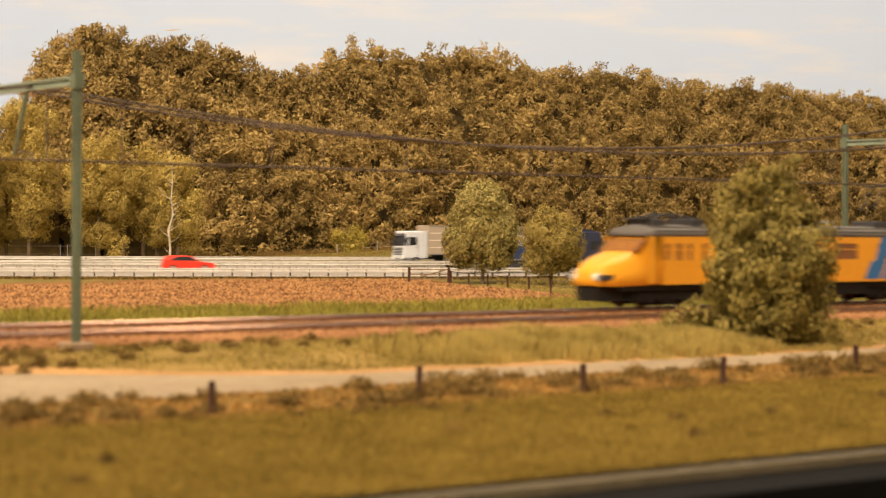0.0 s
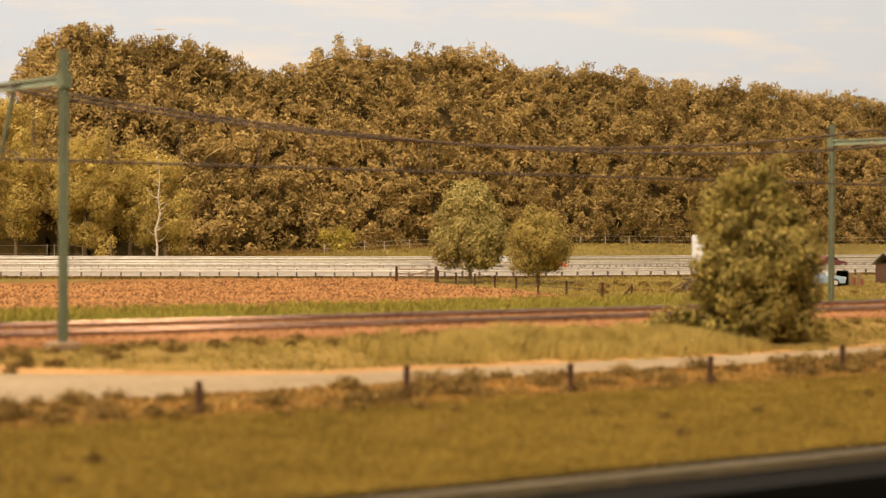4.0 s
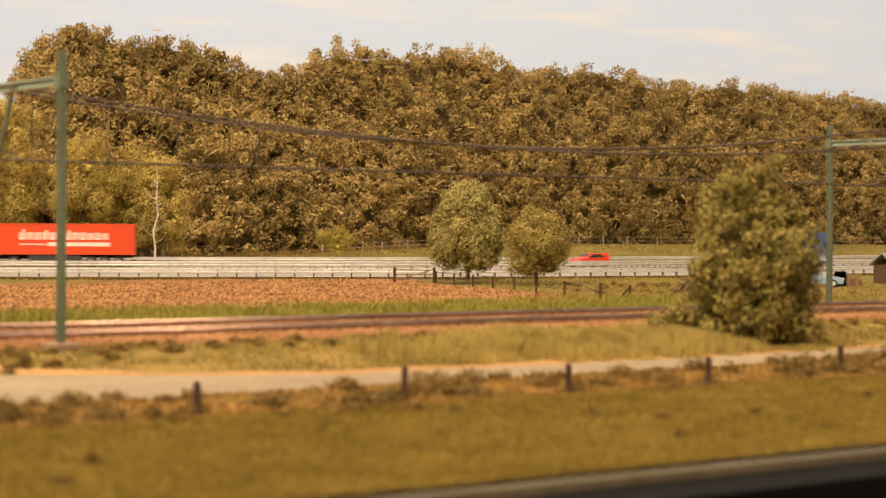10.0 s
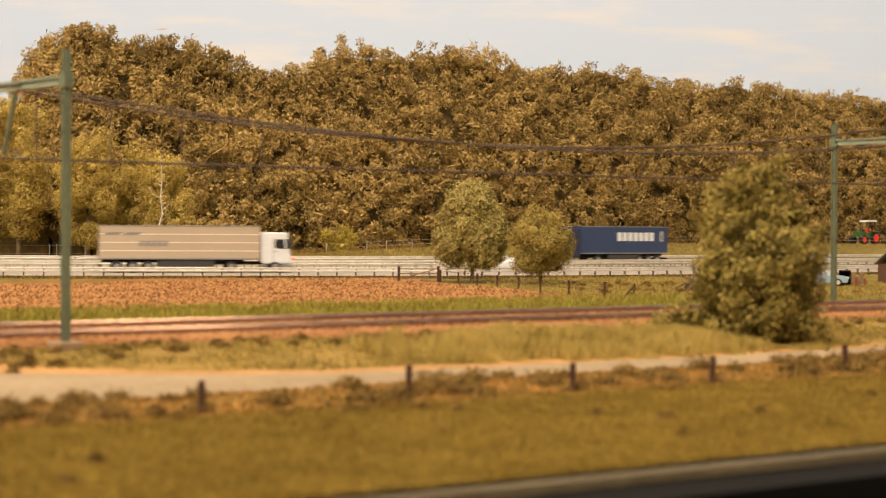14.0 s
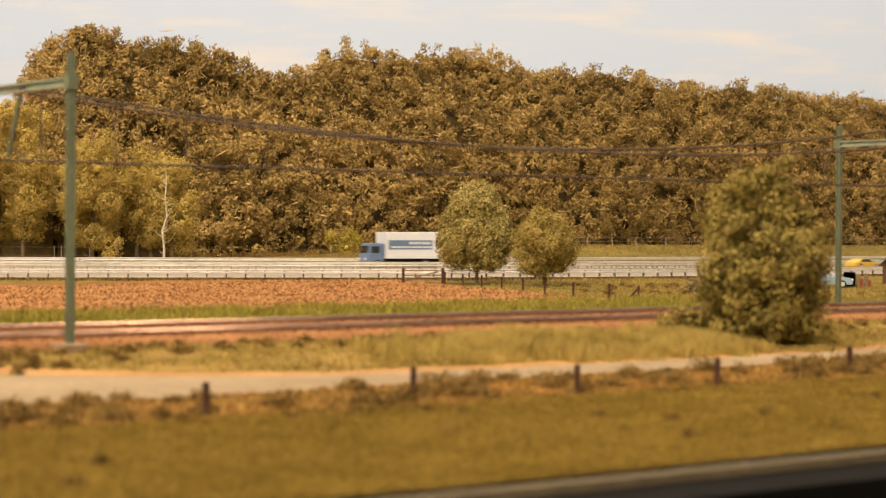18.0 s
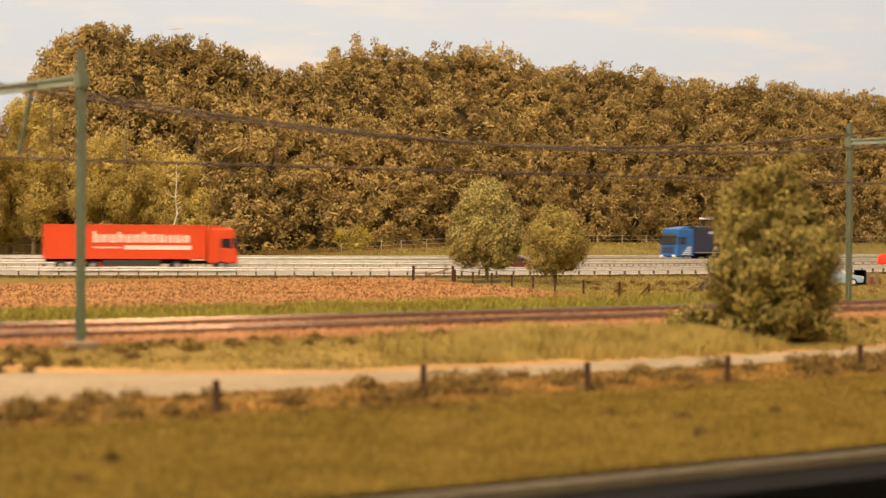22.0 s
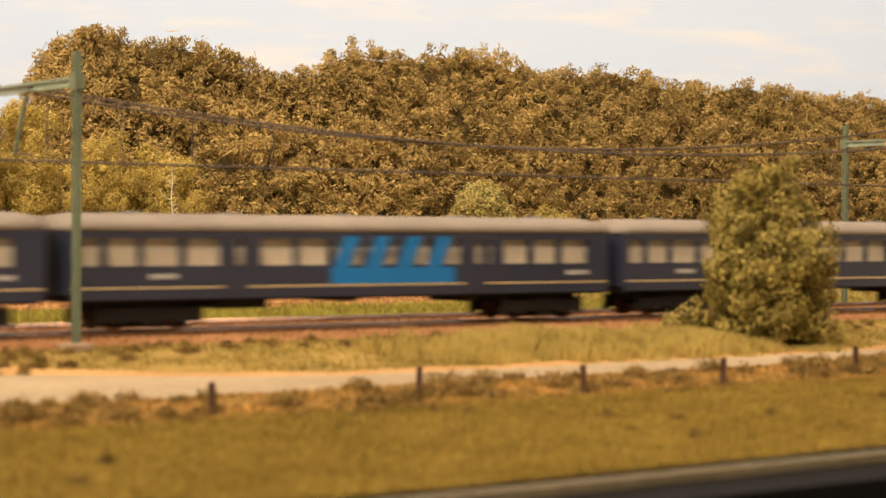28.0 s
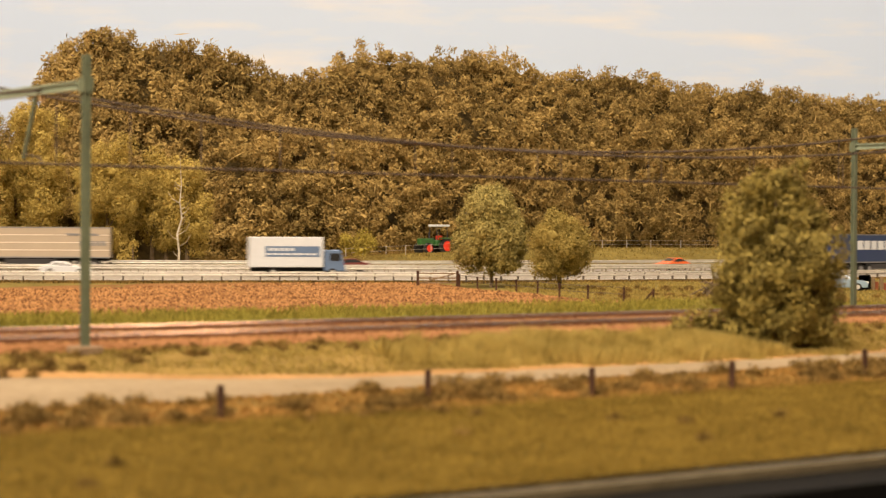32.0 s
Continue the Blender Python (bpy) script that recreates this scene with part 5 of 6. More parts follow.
def walls_with_windows(parent, x0, x1, half, z0, z1, sill, head, openings, material, glazing, frame_mat=None, thick=0.08, name="side_wall"):
    """Both long walls, cut through by openings (start, end) between sill and head, each with its pane."""
    for s in (-1, 1):
        b = bmesh.new()
        y0, y1 = sorted((s * half, s * (half - thick)))
        box(b, x0, x1, y0, y1, z0, sill)
        box(b, x0, x1, y0, y1, head, z1)
        edge = x0
        for a, c in openings:
            box(b, edge, a, y0, y1, sill, head)
            edge = c
        box(b, edge, x1, y0, y1, sill, head)
        wall = part(name, b, material, parent)
        for a, c in openings:
            b = bmesh.new()
            ym = s * (half - 0.05)
            box(b, a, c, ym - 0.01, ym + 0.01, sill, head)
            part("window_pane", b, glazing, wall).visible_shadow = False
            b = bmesh.new()
            zb = sill + (head - sill) * 0.62
            box(b, a, c, min(s * (half - 0.02), s * (half + 0.008)), max(s * (half - 0.02), s * (half + 0.008)), zb - 0.025, zb + 0.025)
            part("window_bar", b, frame_mat or "light_grey", wall)


def coach(livery):
    """A dark blue passenger coach, its front end at the origin, driving along x."""
    L = 24.75
    root = tagged(empty("passenger_coach", (0, 0, 0)), {"plain": "dark blue model coach with a pale roof and yellow line", "blue": "dark blue model coach with bright blue slanting panels", "white": "dark blue model coach with blue panels and white patch"}[livery], "railway coach", "coaches of the train")
    win = [(-24.3, -23.5), (-23.2, -22.05), (-21.8, -20.4), (-20.1, -18.75), (-18.1, -17.75), (-17.05, -15.65), (-15.4, -14.1), (-13.85, -12.55), (-12.3, -11.0), (-10.75, -9.45), (-9.2, -7.9),
           (-7.2, -6.8), (-6.5, -6.3), (-5.75, -4.5), (-4.2, -3.0), (-2.7, -1.35)]
    walls_with_windows(root, -L + 0.25, -0.25, 1.42, 1.1, 3.45, 2.25, 3.2, win, "coach_navy", "clear_glass")
    for x in (-0.25, -L + 0.17):
        b = bmesh.new()
        box(b, x, x + 0.08, -1.4, 1.4, 1.28, 3.45)
        part("end_wall", b, "coach_navy", root)
    b = bmesh.new()
    box(b, -L + 0.3, -0.3, -1.3, 1.3, 1.02, 1.27)
    part("floor", b, "chassis", root)
    b = bmesh.new()
    for y in (-1.05, 1.05):
        box(b, -L + 0.5, -0.5, y - 0.02, y + 0.02, 1.28, 3.3)
    for k in range(11):
        box(b, -3.0 - k * 1.9, -2.5 - k * 1.9, -1.2, 1.2, 1.28, 2.2)
    part("interior", b, "interior", root, "tan seats and partitions behind the windows")
    roof_shell(-L + 0.1, -0.1, 3.45, 0.62, 1.44, "coach_roof", root, 0.7)
    for x in (-3, -7, -12.4, -17.5, -21.5):
        b = bevelled(x - 0.3, x + 0.3, -0.18, 0.18, 4.0, 4.13, 0.03, 1)
        part("roof_vent", b, "grey_mid", root)
    for s in (-1, 1):
        b = bmesh.new()
        box(b, -L + 0.26, -0.26, s * 1.425 - 0.008, s * 1.425 + 0.008, 1.47, 1.53)
        part("yellow_line", b, "yellow_line", root, "thin yellow line")
        for x in (-7.2, -18.1):
            b = bmesh.new()
            box(b, x - 0.5, x + 0.5, s * 1.42 - 0.02, s * 1.42 + 0.014, 1.32, 2.12)
            part("door", b, "coach_navy", root)
        for x0, x1 in ((-21.55, -20.45), (-2.45, -1.25)) + (((-13.0, -11.7),) if livery == "plain" else ()):
            b = bmesh.new()
            for k in range(5):
                w = (x1 - x0) / 5
                box(b, x0 + k * w, x0 + (k + 0.75) * w, s * 1.425 - 0.008, s * 1.425 + 0.01, 1.8, 1.98)
            part("lettering", b, "light_grey", root, "short pale lettering bars")
        for k in range(4 if livery != "plain" else 0):
            x = -14.0 + k * 1.45
            b = bmesh.new()
            if livery == "blue":
                box(b, x, x + 1.43, s * 1.425 - 0.008, s * 1.425 + 0.011, 1.55, 2.14)
            vs = box(b, x + 0.3, x + 1.0, s * 1.425 - 0.008, s * 1.425 + 0.012, 2.15, 3.3)
            for v in vs:
                v.co.x += -s * 0.3 if v.co.z > 2.2 else s * 0.2
            part("blue_panel", b, "sky_panel", root, "bright blue slanting panel")
        if livery == "white":
            for x0, x1, z0, z1, m, text in ((-14.2, -12.3, 1.55, 2.1, "deep_blue", "dark blue panel"), (-10.3, -8.4, 1.55, 2.1, "deep_blue", "dark blue panel"), (-12.0, -10.5, 1.5, 2.12, "light_grey", "pale patch between the blue panels"),
                                            (-13.8, -12.7, 1.78, 1.9, "light_grey", ""), (-9.9, -8.8, 1.78, 1.9, "light_grey", "")):
                b = bmesh.new()
                lift = 0.004 if z0 > 1.7 else 0.0
                vs = box(b, x0, x1, s * (1.425 + lift) - 0.008, s * (1.425 + lift) + 0.01, z0, z1)
                for v in vs:
                    v.co.x += -s * 0.15 if v.co.z > z0 + 0.1 else s * 0.15
                part("panel" if text else "lettering", b, m, root, text)
    for x0, x1 in ((-L - 0.2, -L + 0.16), (-0.16, 0.15)):
        b = bevelled(x0, x1, -0.45, 0.45, 1.3, 3.4, 0.05, 1)
        part("gangway", b, "tyre", root, "black gangway bellows")
    bogie(root, -3.4)
    bogie(root, -L + 3.4)
    for x0, x1, z in ((-18.6, -16.5, 0.72), (-13.4, -12.5, 0.9), (-7.6, -6.9, 0.8)):
        b = bevelled(x0, x1, -1.1, 1.1, z, 1.06, 0.04, 1)
        part("underfloor_box", b, "chassis", root)
    return root


colour("deep_blue", (0.03, 0.07, 0.22), 0.4)
colour("yellow_line", (0.62, 0.50, 0.27))


def locomotive():
    L = 10.2
    root = tagged(empty("locomotive", (0, 0, 0)), "dark grey-blue model locomotive with a row of small windows", "locomotive")
    win = sorted((x - 0.32, x) for x in (-0.5, -1.25, -2.5, -3.35, -4.2, -5.05, -5.9, -6.75, -7.6)) 
    walls_with_windows(root, -L + 0.1, -0.15, 1.45, 1.2, 3.5, 2.55, 3.05, win, "loco_grey", "dark_glass", "loco_grey")
    for x in (-0.2, -L + 0.1):
        b = bmesh.new()
        box(b, x, x + 0.1, -1.43, 1.43, 1.2, 3.5)
        part("end_wall", b, "loco_grey", root)
    for x in (-0.12, -L + 0.06):
        for s in (-1, 1):
            b = bevelled(x, x + 0.05, s * 0.7 - 0.45, s * 0.7 + 0.45, 2.5, 3.2, 0.01, 1)
            part("cab_window", b, "dark_glass", root)
            b = bmesh.new()
            disc(b, 0.14, -0.04, 0.04, n=12)
            bmesh.ops.rotate(b, verts=b.verts, cent=(0, 0, 0), matrix=Matrix.Rotation(radians(90), 3, "Z"))
            bmesh.ops.translate(b, verts=b.verts, vec=(x + 0.03, s * 0.95, 1.55))
            part("headlight", b, "lamp_white", root)
            b = bmesh.new()
            disc(b, 0.22, -0.05, 0.05, n=12)
            bmesh.ops.rotate(b, verts=b.verts, cent=(0, 0, 0), matrix=Matrix.Rotation(radians(90), 3, "Z"))
            bmesh.ops.translate(b, verts=b.verts, vec=(x + (0.3 if x > -1 else -0.3), s * 0.88, 1.02))
            part("buffer", b, "chassis", root)
    for s in (-1, 1):
        for z, h, m in ((2.1, 0.06, "light_grey"), (3.46, 0.05, "light_grey"), (1.5, 0.025, "grey_mid")):
            b = bmesh.new()
            box(b, -L + 0.1, -0.15, s * 1.455 - 0.01, s * 1.455 + 0.01, z - h, z + h)
            part("stripe", b, m, root, "thin pale line" if m == "light_grey" else "")
        for x in (-9.3,):
            b = bmesh.new()
            box(b, x - 0.32, x + 0.32, s * 1.45 - 0.02, s * 1.45 + 0.012, 1.3, 3.2)
            part("door", b, "grey_dark", root)
        b = bmesh.new()
        box(b, -5.8, -4.6, s * 1.3 - 0.06, s * 1.3 + 0.06, 0.7, 1.15)
        part("step", b, "chassis", root)
    b = bmesh.new()
    box(b, -L + 0.1, -0.1, -1.35, 1.35, 0.95, 1.2)
    part("underframe", b, "chassis", root)
    for x in (-0.14, -L + 0.0):
        b = bmesh.new()
        box(b, x, x + 0.16, -1.3, 1.3, 0.85, 1.2)
        part("buffer_beam", b, "maroon", root, "dull red buffer beam")
    roof_shell(-L + 0.05, -0.1, 3.5, 0.42, 1.42, "train_roof", root, 0.8)
    b = bmesh.new()
    for x in (-3.0, -5.2, -7.2):
        box(b, x - 0.5, x + 0.5, -0.4, 0.4, 3.85, 4.1)
    part("roof_gear", b, "grey_dark", root)
    pantograph(root, -7.6)
    bogie(root, -2.5)
    bogie(root, -L + 2.5)
    return root


def pantograph(root, x, top=CONTACT_Z):
    b = bmesh.new()
    for s in (-1, 1):
        tube(b, [(x - 0.8, s * 0.5, 3.95), (x + 0.7, s * 0.4, 4.75), (x, s * 0.35, top - 0.1)], 0.04, 5)
    box(b, x - 0.15, x + 0.15, -0.85, 0.85, top - 0.13, top - 0.06)
    box(b, x - 0.95, x + 0.95, -0.55, 0.55, 3.9, 3.98)
    part("pantograph", b, "grey_dark", root, "raised dark pantograph")


def railcar(cab_front, L, doors, stripe_x, letters_x, windows):
    """One half of a yellow electric railcar; the outer end at the origin, body towards -x."""
    root = tagged(empty("railcar", (0, 0, 0)), "bright yellow model railcar with blue stripes and a rounded nose", "railcar", "the two halves of the yellow train")
    win = [(a - w, a) for a, w in windows]
    walls_with_windows(root, -L, -3.6, 1.42, 1.08, 3.3, 2.2, 2.98, sorted(win), "train_yellow", "brown_glass", "train_yellow")
    # nose: sections from the windscreen down to the rounded tip
    b = bmesh.new()
    secs = [(-3.6, 1.42, 1.12, 3.35, 3.35), (-2.9, 1.40, 1.08, 3.3, 3.3), (-2.1, 1.36, 1.05, 2.6, 2.6), (-1.2, 1.26, 1.02, 2.34, 2.34), (-0.5, 1.08, 1.02, 2.05, 2.05), (-0.12, 0.82, 1.05, 1.76, 1.76), (0.0, 0.62, 1.2, 1.6, 1.6)]
    rings = []
    for x, w, zl, zh, _ in secs:
        ring = []
        for k in range(12):
            t = math.pi * k / 11
            ring.append(b.verts.new((x, w * math.cos(t) * (1.0 if 0 < k < 11 else 1.0), zl + (zh - zl) * min(1.0, 1.35 * math.sin(t)) if 0 < k < 11 else zl)))
        rings.append(ring)
    for a, c in zip(rings, rings[1:]):
        for j in range(11):
            b.faces.new((a[j], a[j + 1], c[j + 1], c[j]))
        b.faces.new((a[11], a[0], c[0], c[11]))
    b.faces.new(rings[-1])
    b.faces.new(rings[0][::-1])
    bmesh.ops.recalc_face_normals(b, faces=b.faces)
    nose = part("nose", b, "train_yellow", root, "rounded yellow nose", True)
    for y in (-0.95, -0.32, 0.32, 0.95):
        b = bmesh.new()
        vs = box(b, -2.16, -2.06, y - 0.27, y + 0.27, 2.62, 3.2)
        for v in vs:
            v.co.x -= 0.8 * (v.co.z - 2.6) / 0.68
        part("windscreen", b, "brown_glass", nose)
    for s in (-1, 1):
        b = bmesh.new()
        bmesh.ops.create_uvsphere(b, u_segments=12, v_segments=8, radius=0.2, matrix=Matrix.Translation((-0.18, s * 0.72, 1.42)))
        part("headlight", b, "lamp_white", nose, "round headlight")
    b = bmesh.new()
    for s in (-1, 1):
        vs = box(b, -1.3, -0.1, s * 1.0 - 0.25, s * 1.0 + 0.12, 1.3, 1.55)
    part("dark_band", b, "grey_dark", nose, "dark band round the headlights")
    b = bmesh.new()
    box(b, -L - 0.02, -L + 0.06, -1.4, 1.4, 1.12, 3.35)
    part("end_wall", b, "train_yellow", root)
    b = bmesh.new()
    box(b, -L - 0.25, -L, -0.55, 0.55, 1.15, 3.2)
    part("gangway", b, "tyre", root, "black gangway bellows")
    roof_shell(-L, -2.75, 3.3, 0.56, 1.43, "train_roof", root, 0.6)
    b = bmesh.new()
    for k in (0.35, 0.75):
        for s in (-1, 1):
            box(b, -L + 0.3, -3.2, s * 1.43 * math.cos(k) - 0.03, s * 1.43 * math.cos(k) + 0.03, 3.3 + 0.56 * math.sin(k) ** 0.8 - 0.02, 3.3 + 0.56 * math.sin(k) ** 0.8 + 0.03)
    part("roof_rib", b, "grey_dark", root, "dark ribs along the roof")
    for x in (-9.5, -13, -16.5):
        b = bevelled(x - 0.35, x + 0.35, -0.25, 0.25, 3.97, 4.1, 0.03, 1)
        part("roof_vent", b, "grey_mid", root)
    if cab_front:
        pantograph(root, -20.4, LINES[FAR_TRACK][0])
        for x0, x1 in ((-4.4, -3.4), (-6.9, -6.0), (-21.6, -19.3)):
            b = bevelled(x0, x1, -0.8, 0.8, 3.75, 4.12, 0.06, 1)
            part("roof_box", b, "grey_dark", root, "dark box on the roof")
        b = bmesh.new()
        for s in (-1, 1):
            tube(b, [(-3.2, s * 0.55, 4.05), (-5.0, s * 0.5, 4.38), (-6.6, s * 0.45, 4.12)], 0.05, 5)
            tube(b, [(-6.8, s * 0.55, 4.05), (-5.2, s * 0.5, 4.34), (-3.6, s * 0.45, 4.16)], 0.05, 5)
        for x in (-3.3, -6.7):
            box(b, x - 0.15, x + 0.15, -0.8, 0.8, 4.08, 4.16)
        part("folded_pantograph", b, "grey_dark", root, "folded dark pantograph")
    for s in (-1, 1):
        for x, w in list(doors) + [(-2.95, 0.5)]:
            b = bmesh.new()
            box(b, x - w / 2, x + w / 2, s * 1.42 - 0.03, s * 1.42 + 0.016, 1.14, 3.3)
            door = part("door", b, "door_brown" if w > 1 else "train_yellow", root, "dark brown double door" if w > 1 else "")
            if w > 1:
                for dx in (-0.3, 0.3):
                    b = bmesh.new()
                    box(b, x + dx - 0.2, x + dx + 0.2, s * 1.436 - 0.006, s * 1.436 + 0.006, 2.1, 3.1)
                    part("door_window", b, "dark_glass", door)
                b = bmesh.new()
                box(b, x - 0.02, x + 0.02, s * 1.436 - 0.004, s * 1.436 + 0.004, 1.14, 3.3)
                part("door_joint", b, "tyre", door)
        for k in range(4):
            b = bmesh.new()
            x = stripe_x + k * 1.34
            vs = box(b, x, x + 1.14, s * 1.425 - 0.008, s * 1.425 + 0.014, 1.2, 2.1)
            for v in vs:
                v.co.x += -s * 0.25 if v.co.z > 1.3 else s * 0.25
            vs = box(b, x + 0.1, x + 0.85, s * 1.425 - 0.008, s * 1.425 + 0.012, 2.1, 3.3)
            for v in vs:
                v.co.x += -s * 0.75 if v.co.z > 2.5 else -s * 0.25
            part("blue_stripe", b, "train_blue", root, "slanting blue stripe")
        b = bmesh.new()
        for i in range(4):
            box(b, letters_x + i * 0.42, letters_x + 0.28 + i * 0.42, s * 1.425 - 0.006, s * 1.425 + 0.01, 1.52, 1.84)
        part("lettering", b, "grey_dark", root, "small dark lettering bars")
    b = bmesh.new()
    box(b, -L, -1.2, -1.25, 1.25, 0.82, 1.12)
    box(b, -L + 5.4, -6.4, -1.28, 1.28, 0.46, 1.1)
    part("underframe", b, "chassis", root, "black underframe")
    b = bmesh.new()
    vs = box(b, -2.6, -0.25, -1.0, 1.0, 0.35, 1.02)
    for v in vs:
        if v.co.x > -1:
            v.co.y *= 0.7
    part("snow_plough", b, "chassis", root, "black skirt under the nose")
    bogie(root, -4.2)
    bogie(root, -L + 3.2)
    return root


colour("door_brown", (0.11, 0.06, 0.028))


# ---- yard beside the railway ----
def yard():
    x, y = 36.9, 162.0
    z = ground_z(x, y)
    root = tagged(empty("shed", (x, y, z), 20), "small dark brown shed with a grey roof", "shed")
    for a, b_, c, d in ((0, 4.5, 0, 0.12), (0, 4.5, 3.0, 3.12), (0, 0.12, 0.12, 3.0), (4.38, 4.5, 0.12, 3.0)):
        b = bmesh.new()
        box(b, a, b_, c, d, -0.1, 1.6)
        part("wall", b, "brown_wall", root)
    b = bmesh.new()
    vs = [b.verts.new(c) for c in ((-0.25, -0.3, 1.55), (4.75, -0.3, 1.55), (4.75, 1.55, 2.5), (-0.25, 1.55, 2.5), (-0.25, 3.4, 1.55), (4.75, 3.4, 1.55))]
    b.faces.new((vs[0], vs[1], vs[2], vs[3]))
    b.faces.new((vs[3], vs[2], vs[5], vs[4]))
    r = bmesh.ops.extrude_face_region(b, geom=list(b.faces))
    bmesh.ops.translate(b, verts=[v for v in r["geom"] if isinstance(v, bmesh.types.BMVert)], vec=(0, 0, 0.12))
    bmesh.ops.recalc_face_normals(b, faces=b.faces)
    part("roof", b, "grey_mid", root)
    c = car("parked_car", "pale_blue", "pale blue car parked beside the railway", length=4.0)
    c["group"] = ""
    c.matrix_world = Matrix.Translation(Vector((30.95, 153.2, ground_z(30.95, 153.2))) * S) @ pose(0, 0, 0, 0, 0, -8)
    x, y = 30.6, 154.6
    root = tagged(empty("box_trailer", (x, y, ground_z(x, y)), -8), "small black open box trailer standing in the grass", "trailer")
    for a, b_, c_, d, e, f in ((0, 0.85, 1.2, 1.28, 0.1, 1.2), (0, 0.85, 0, 1.28, 1.14, 1.22), (0.77, 0.85, 0, 1.2, 0.1, 1.14), (0, 0.85, 0, 1.28, 0.02, 0.1)):
        b = bmesh.new()
        box(b, a, b_, c_, d, e, f)
        part("panel", b, "black_board", root)
    for k, (dx, h) in enumerate(((1.05, 1.1), (1.35, 0.7), (1.7, 1.1), (1.95, 0.6))):
        xx, yy = x + dx, y + 0.2 * (k % 2)
        b = bevelled(-0.14, 0.14, -0.14, 0.14, 0, h, 0.03, 1)
        o = tagged(link("crate", b, "rust_red" if k % 2 else "wood_grey"), "small reddish crate piled beside a trailer" if k % 2 else "small weathered wooden crate beside a trailer", "crate", "crates in the yard")
        o.matrix_world = Matrix.Translation(Vector((xx, yy, ground_z(xx, yy))) * S)


colour("rust_red", (0.30, 0.09, 0.04), 0.8, 0.2)
yard()


# ================= what moves =================
class Ring:
    """A closed way along two lanes of the motorway, joined by half circles beyond both ends of the view."""

    def __init__(self, near, far, left, right):
        pts = []
        for d, back in ((near, False), (far, True)):
            line = lane(d)
            s = np.r_[0, np.cumsum(np.linalg.norm(np.diff(line, axis=0), axis=1))]
            s -= s[int(np.argmin(abs(ROAD[:, 0])))]
            t = np.arange(-left, right, 1.0)
            row = np.stack([np.interp(t, s, line[:, 0]), np.interp(t, s, line[:, 1]), np.full(len(t), road_z(d) + 0.005)], 1)
            if not back:
                self.zero_near = left
            pts.append(row[::-1] if back else row)
        a, b = pts
        self.zero_far_from_end = left
        self.pts = np.concatenate([a, self.half(a[-1], b[0]), b, self.half(b[-1], a[0])])
        self.pts = np.concatenate([self.pts, self.pts[:1]])
        self.arc = np.r_[0, np.cumsum(np.linalg.norm(np.diff(self.pts, axis=0), axis=1))]
        self.length = self.arc[-1]

    def half(self, p, q):
        """A half circle from p to q, bulging away to the right of the way from q to p."""
        m, r = (p + q) / 2, (q - p) / 2
        side = np.array((r[1], -r[0], 0.0))
        return np.array([m - r * math.cos(t) + side * math.sin(t) for t in (math.pi * k / 12 for k in range(1, 12))])

    def at(self, s):
        s = s % self.length
        return Vector([float(np.interp(s, self.arc, self.pts[:, i])) for i in range(3)])


def drive(thing, ring, speed, passes, base, step):
    """Keys a vehicle round its ring; its front passes the middle of the near lane at that second."""
    rows = []
    for i in range(int(round(32.0 / step)) + 1):
        t = i * step
        s = ring.zero_near + speed * (t - passes)
        a, b = ring.at(s), ring.at(s - base)
        d = a - b
        rows.append((t, Matrix.Translation(a * S) @ pose(0, 0, 0, 0, 0, math.degrees(math.atan2(d.y, d.x)))))
    walk(thing, rows)


def motions():
    # lorries on the slow lanes, all at one speed
    slow = Ring(8.0, 27.0, 152.3, 169.7)
    pace = slow.length / 30.06
    for thing, passes in ((white_lorry, 14.48), (red_lorry, 22.73), (blue_lorry, 7.87), (navy_lorry, -0.74), (white_van, 2.29)):
        drive(thing, slow, pace, passes, 11.0, 0.4)
    # cars on the fast lanes
    fast = Ring(12.0, 23.0, 135.1, 151.9)
    pace = fast.length / 19.39
    for thing, passes in ((red_car, 0.565), (orange_car, 3.46), (white_car, 13.54), (yellow_car, 16.08), (grey_car, 5.65), (dark_car, 2.22)):
        drive(thing, fast, pace, passes, 2.6, 0.2)
    # the tractor creeps along the wood's edge
    line = lane(55.0)
    s = np.r_[0, np.cumsum(np.linalg.norm(np.diff(line, axis=0), axis=1))]
    s -= s[int(np.argmin(abs(ROAD[:, 0])))]
    rows = []
    for t in (0, 4, 8, 12, 16, 20, 24, 28, 32):
        a = [float(np.interp(98.7 - 4.48 * (t - 14) - 2 + e, s, line[:, k])) for e in (0, 2) for k in (0, 1)]
        rows.append((t, Matrix.Translation(Vector((a[0], a[1], ground_z(a[0], a[1]) + 0.02)) * S) @ pose(0, 0, 0, 0, 0, math.degrees(math.atan2(a[1] - a[3], a[0] - a[2])))))
    walk(farm_tractor, rows)
    # the yellow train runs to the left on the far track
    for thing, turn, p0 in ((railcar_front, 180.0, 29.9), (railcar_rear, 0.0, 78.2)):
        walk(thing, [(t, Matrix.Translation(at(p0 - 32.45 * t, FAR_TRACK) * S) @ pose(0, 0, 0, 0, 0, TURN + turn)) for t in (0, 8, 16, 24, 32)])
    # the blue train runs to the right on the near track
    for thing, offset in consist:
        walk(thing, [(t, Matrix.Translation(at(10.4 + 30.35 * (t - 25.5) - offset, 0) * S) @ pose(0, 0, 0, 0, 0, TURN)) for t in (0, 8, 16, 24, 32)])


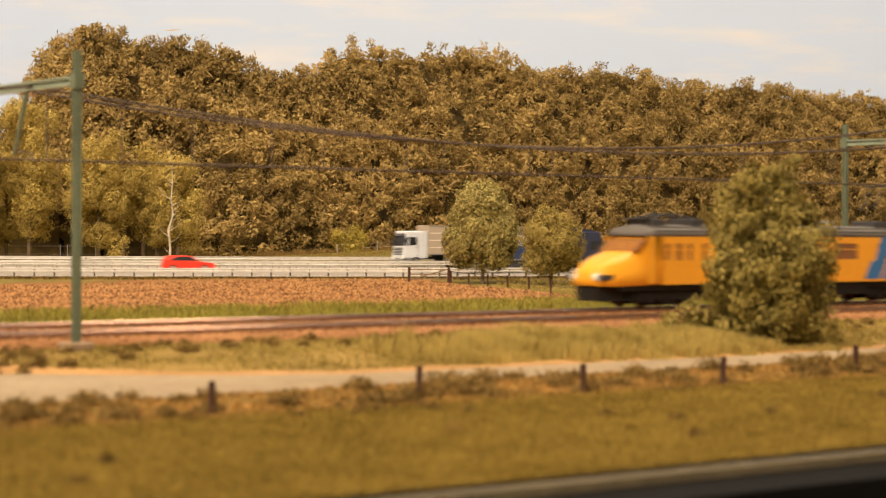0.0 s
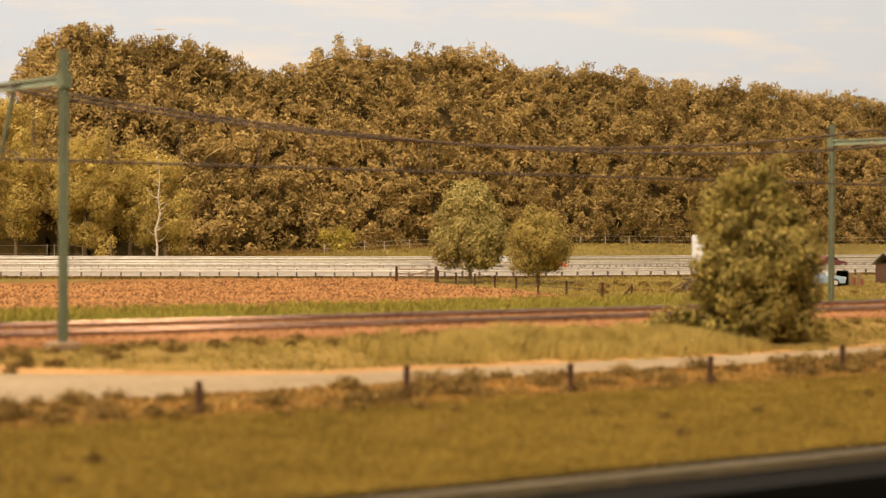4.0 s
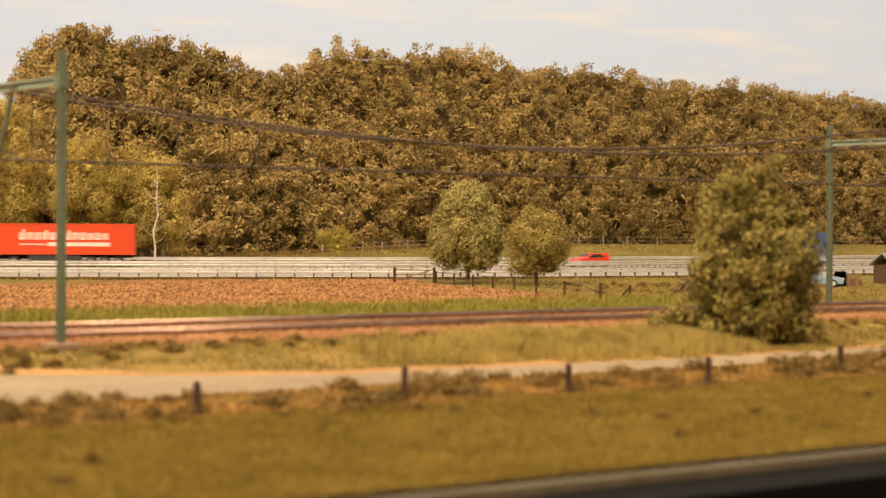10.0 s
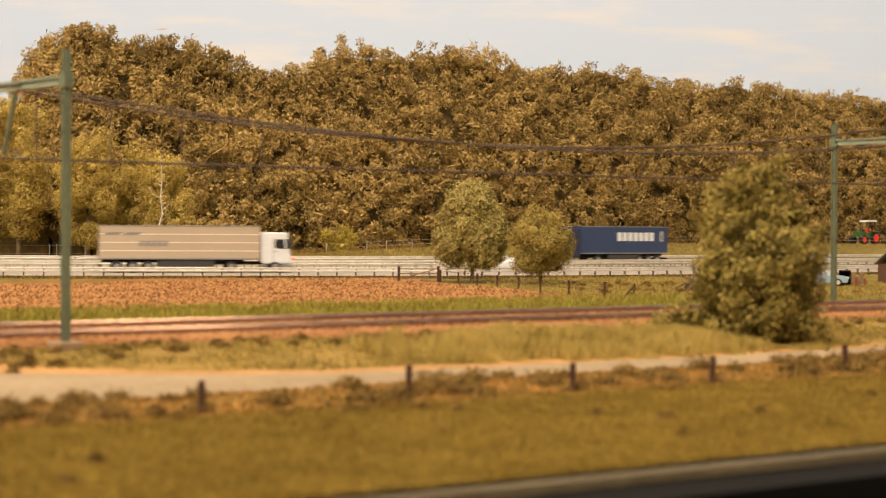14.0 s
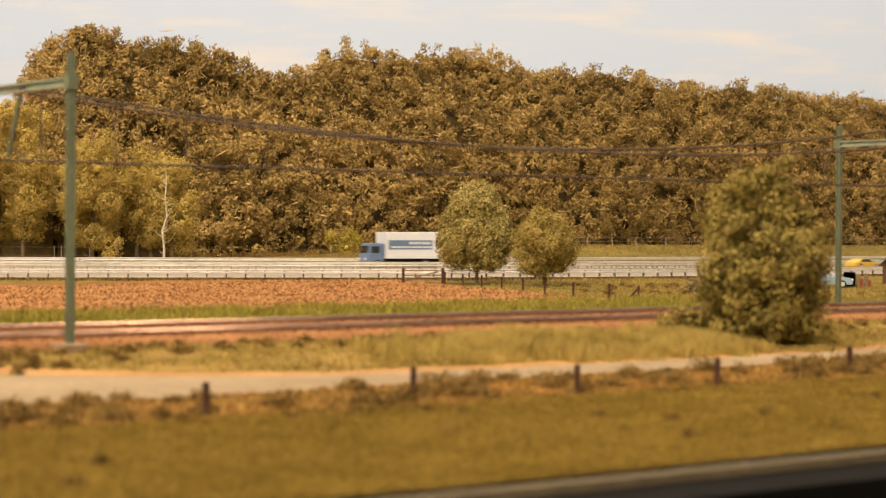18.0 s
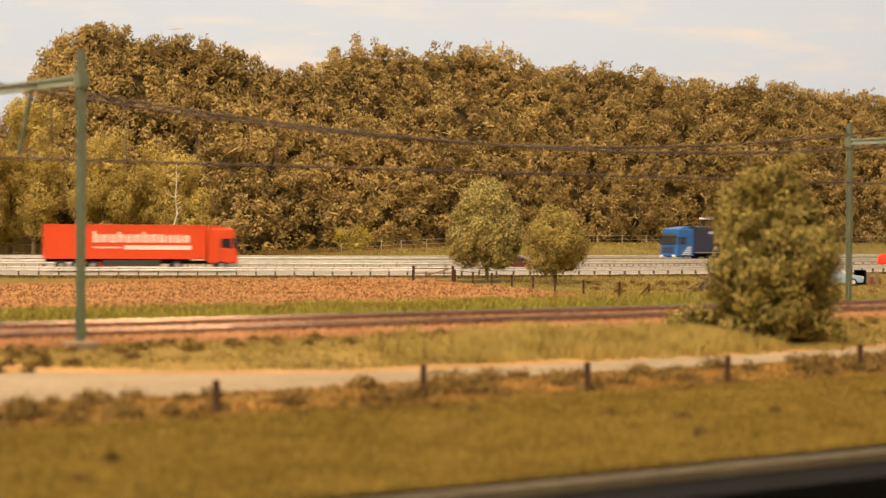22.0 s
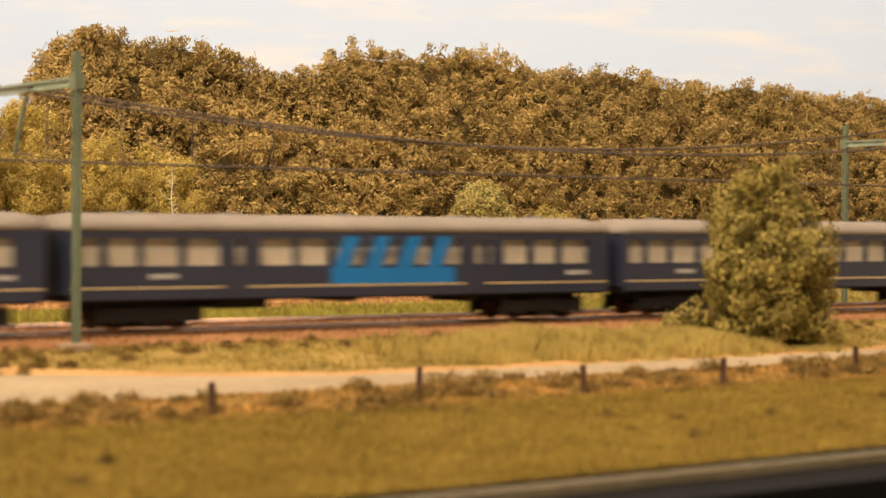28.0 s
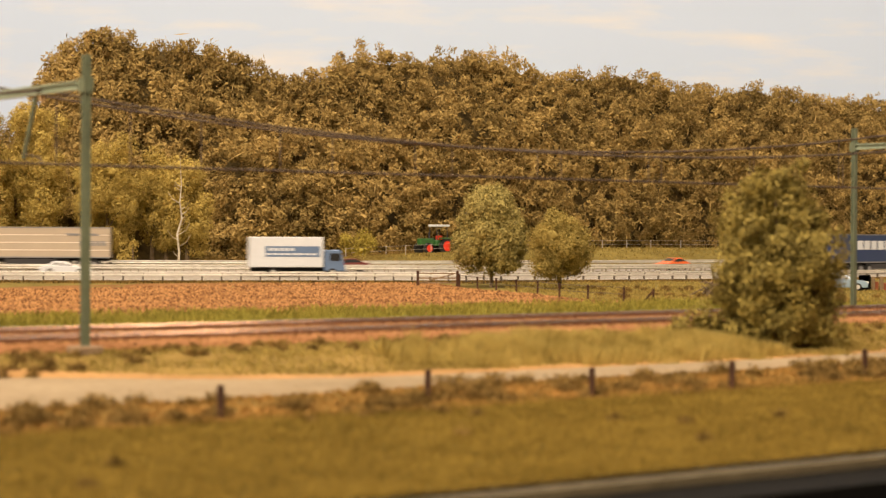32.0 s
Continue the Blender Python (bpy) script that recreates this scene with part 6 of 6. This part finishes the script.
white_lorry = lorry("articulated lorry with a white cab and beige tarpaulin trailer", "white_paint", "beige_tarp", letters=letters_beige, lines=True, cab_top=3.45)
red_lorry = lorry("bright orange-red articulated lorry with pale lettering bars", "orange_red", "orange_red", letters=letters_red)
blue_lorry = lorry("articulated lorry with a bright blue cab and dark trailer", "cab_blue", "navy", cab_low="white_paint", letters=letters_small, rear=-15.2)
navy_lorry = lorry("navy blue articulated lorry with bold white lettering bars", "navy", "navy_bright", letters=letters_navy, rear=-15.2)
white_van = box_van()
red_car = car("hatchback", "red_paint", "bright red hatchback car on the motorway", True, 4.6)
orange_car = car("saloon", "orange_car", "small low orange sports car on the motorway", length=3.7, low=0.9)
white_car = car("saloon", "white_paint", "white saloon car on the motorway", low=0.85)
yellow_car = car("saloon", "yellow_car", "yellow sports car on the motorway", low=0.8)
grey_car = car("saloon", "grey_mid", "grey saloon car on the motorway", low=0.88)
dark_car = car("saloon", "maroon", "dark red saloon car on the motorway", low=0.88)
farm_tractor = tractor()
railcar_front = railcar(True, 23.6, ((-12.13, 1.25),), -23.2, -11.2, ((-3.75, 0.35), (-4.5, 0.4), (-5.25, 0.3), (-6.25, 0.3), (-7.5, 1.4), (-9.45, 1.5), (-13.5, 1.4), (-15.5, 1.75), (-18.8, 1.1), (-20.7, 0.95), (-22.0, 1.0)))
railcar_rear = railcar(False, 24.7, ((-22.75, 1.5), (-8.15, 1.15)), -14.55, -20.0, ((-3.2, 0.5), (-4.1, 1.0), (-5.6, 1.0), (-9.0, 0.9), (-10.2, 0.9), (-11.5, 0.9), (-12.8, 0.9), (-14.1, 0.9), (-15.45, 1.0), (-16.75, 0.9), (-18.0, 0.9), (-19.2, 0.85), (-20.3, 0.95)))
consist = [(locomotive(), 0.0)]
liveries = {k: coach(k) for k in ("plain", "blue", "white")}
for i, k in enumerate(("plain", "plain", "blue", "white", "blue", "white")):
    consist.append((liveries[k] if i in (0, 2, 3) else copy_thing(liveries[k], pose(0, 0, 0)), 10.6 + 25.3 * i))
motions()
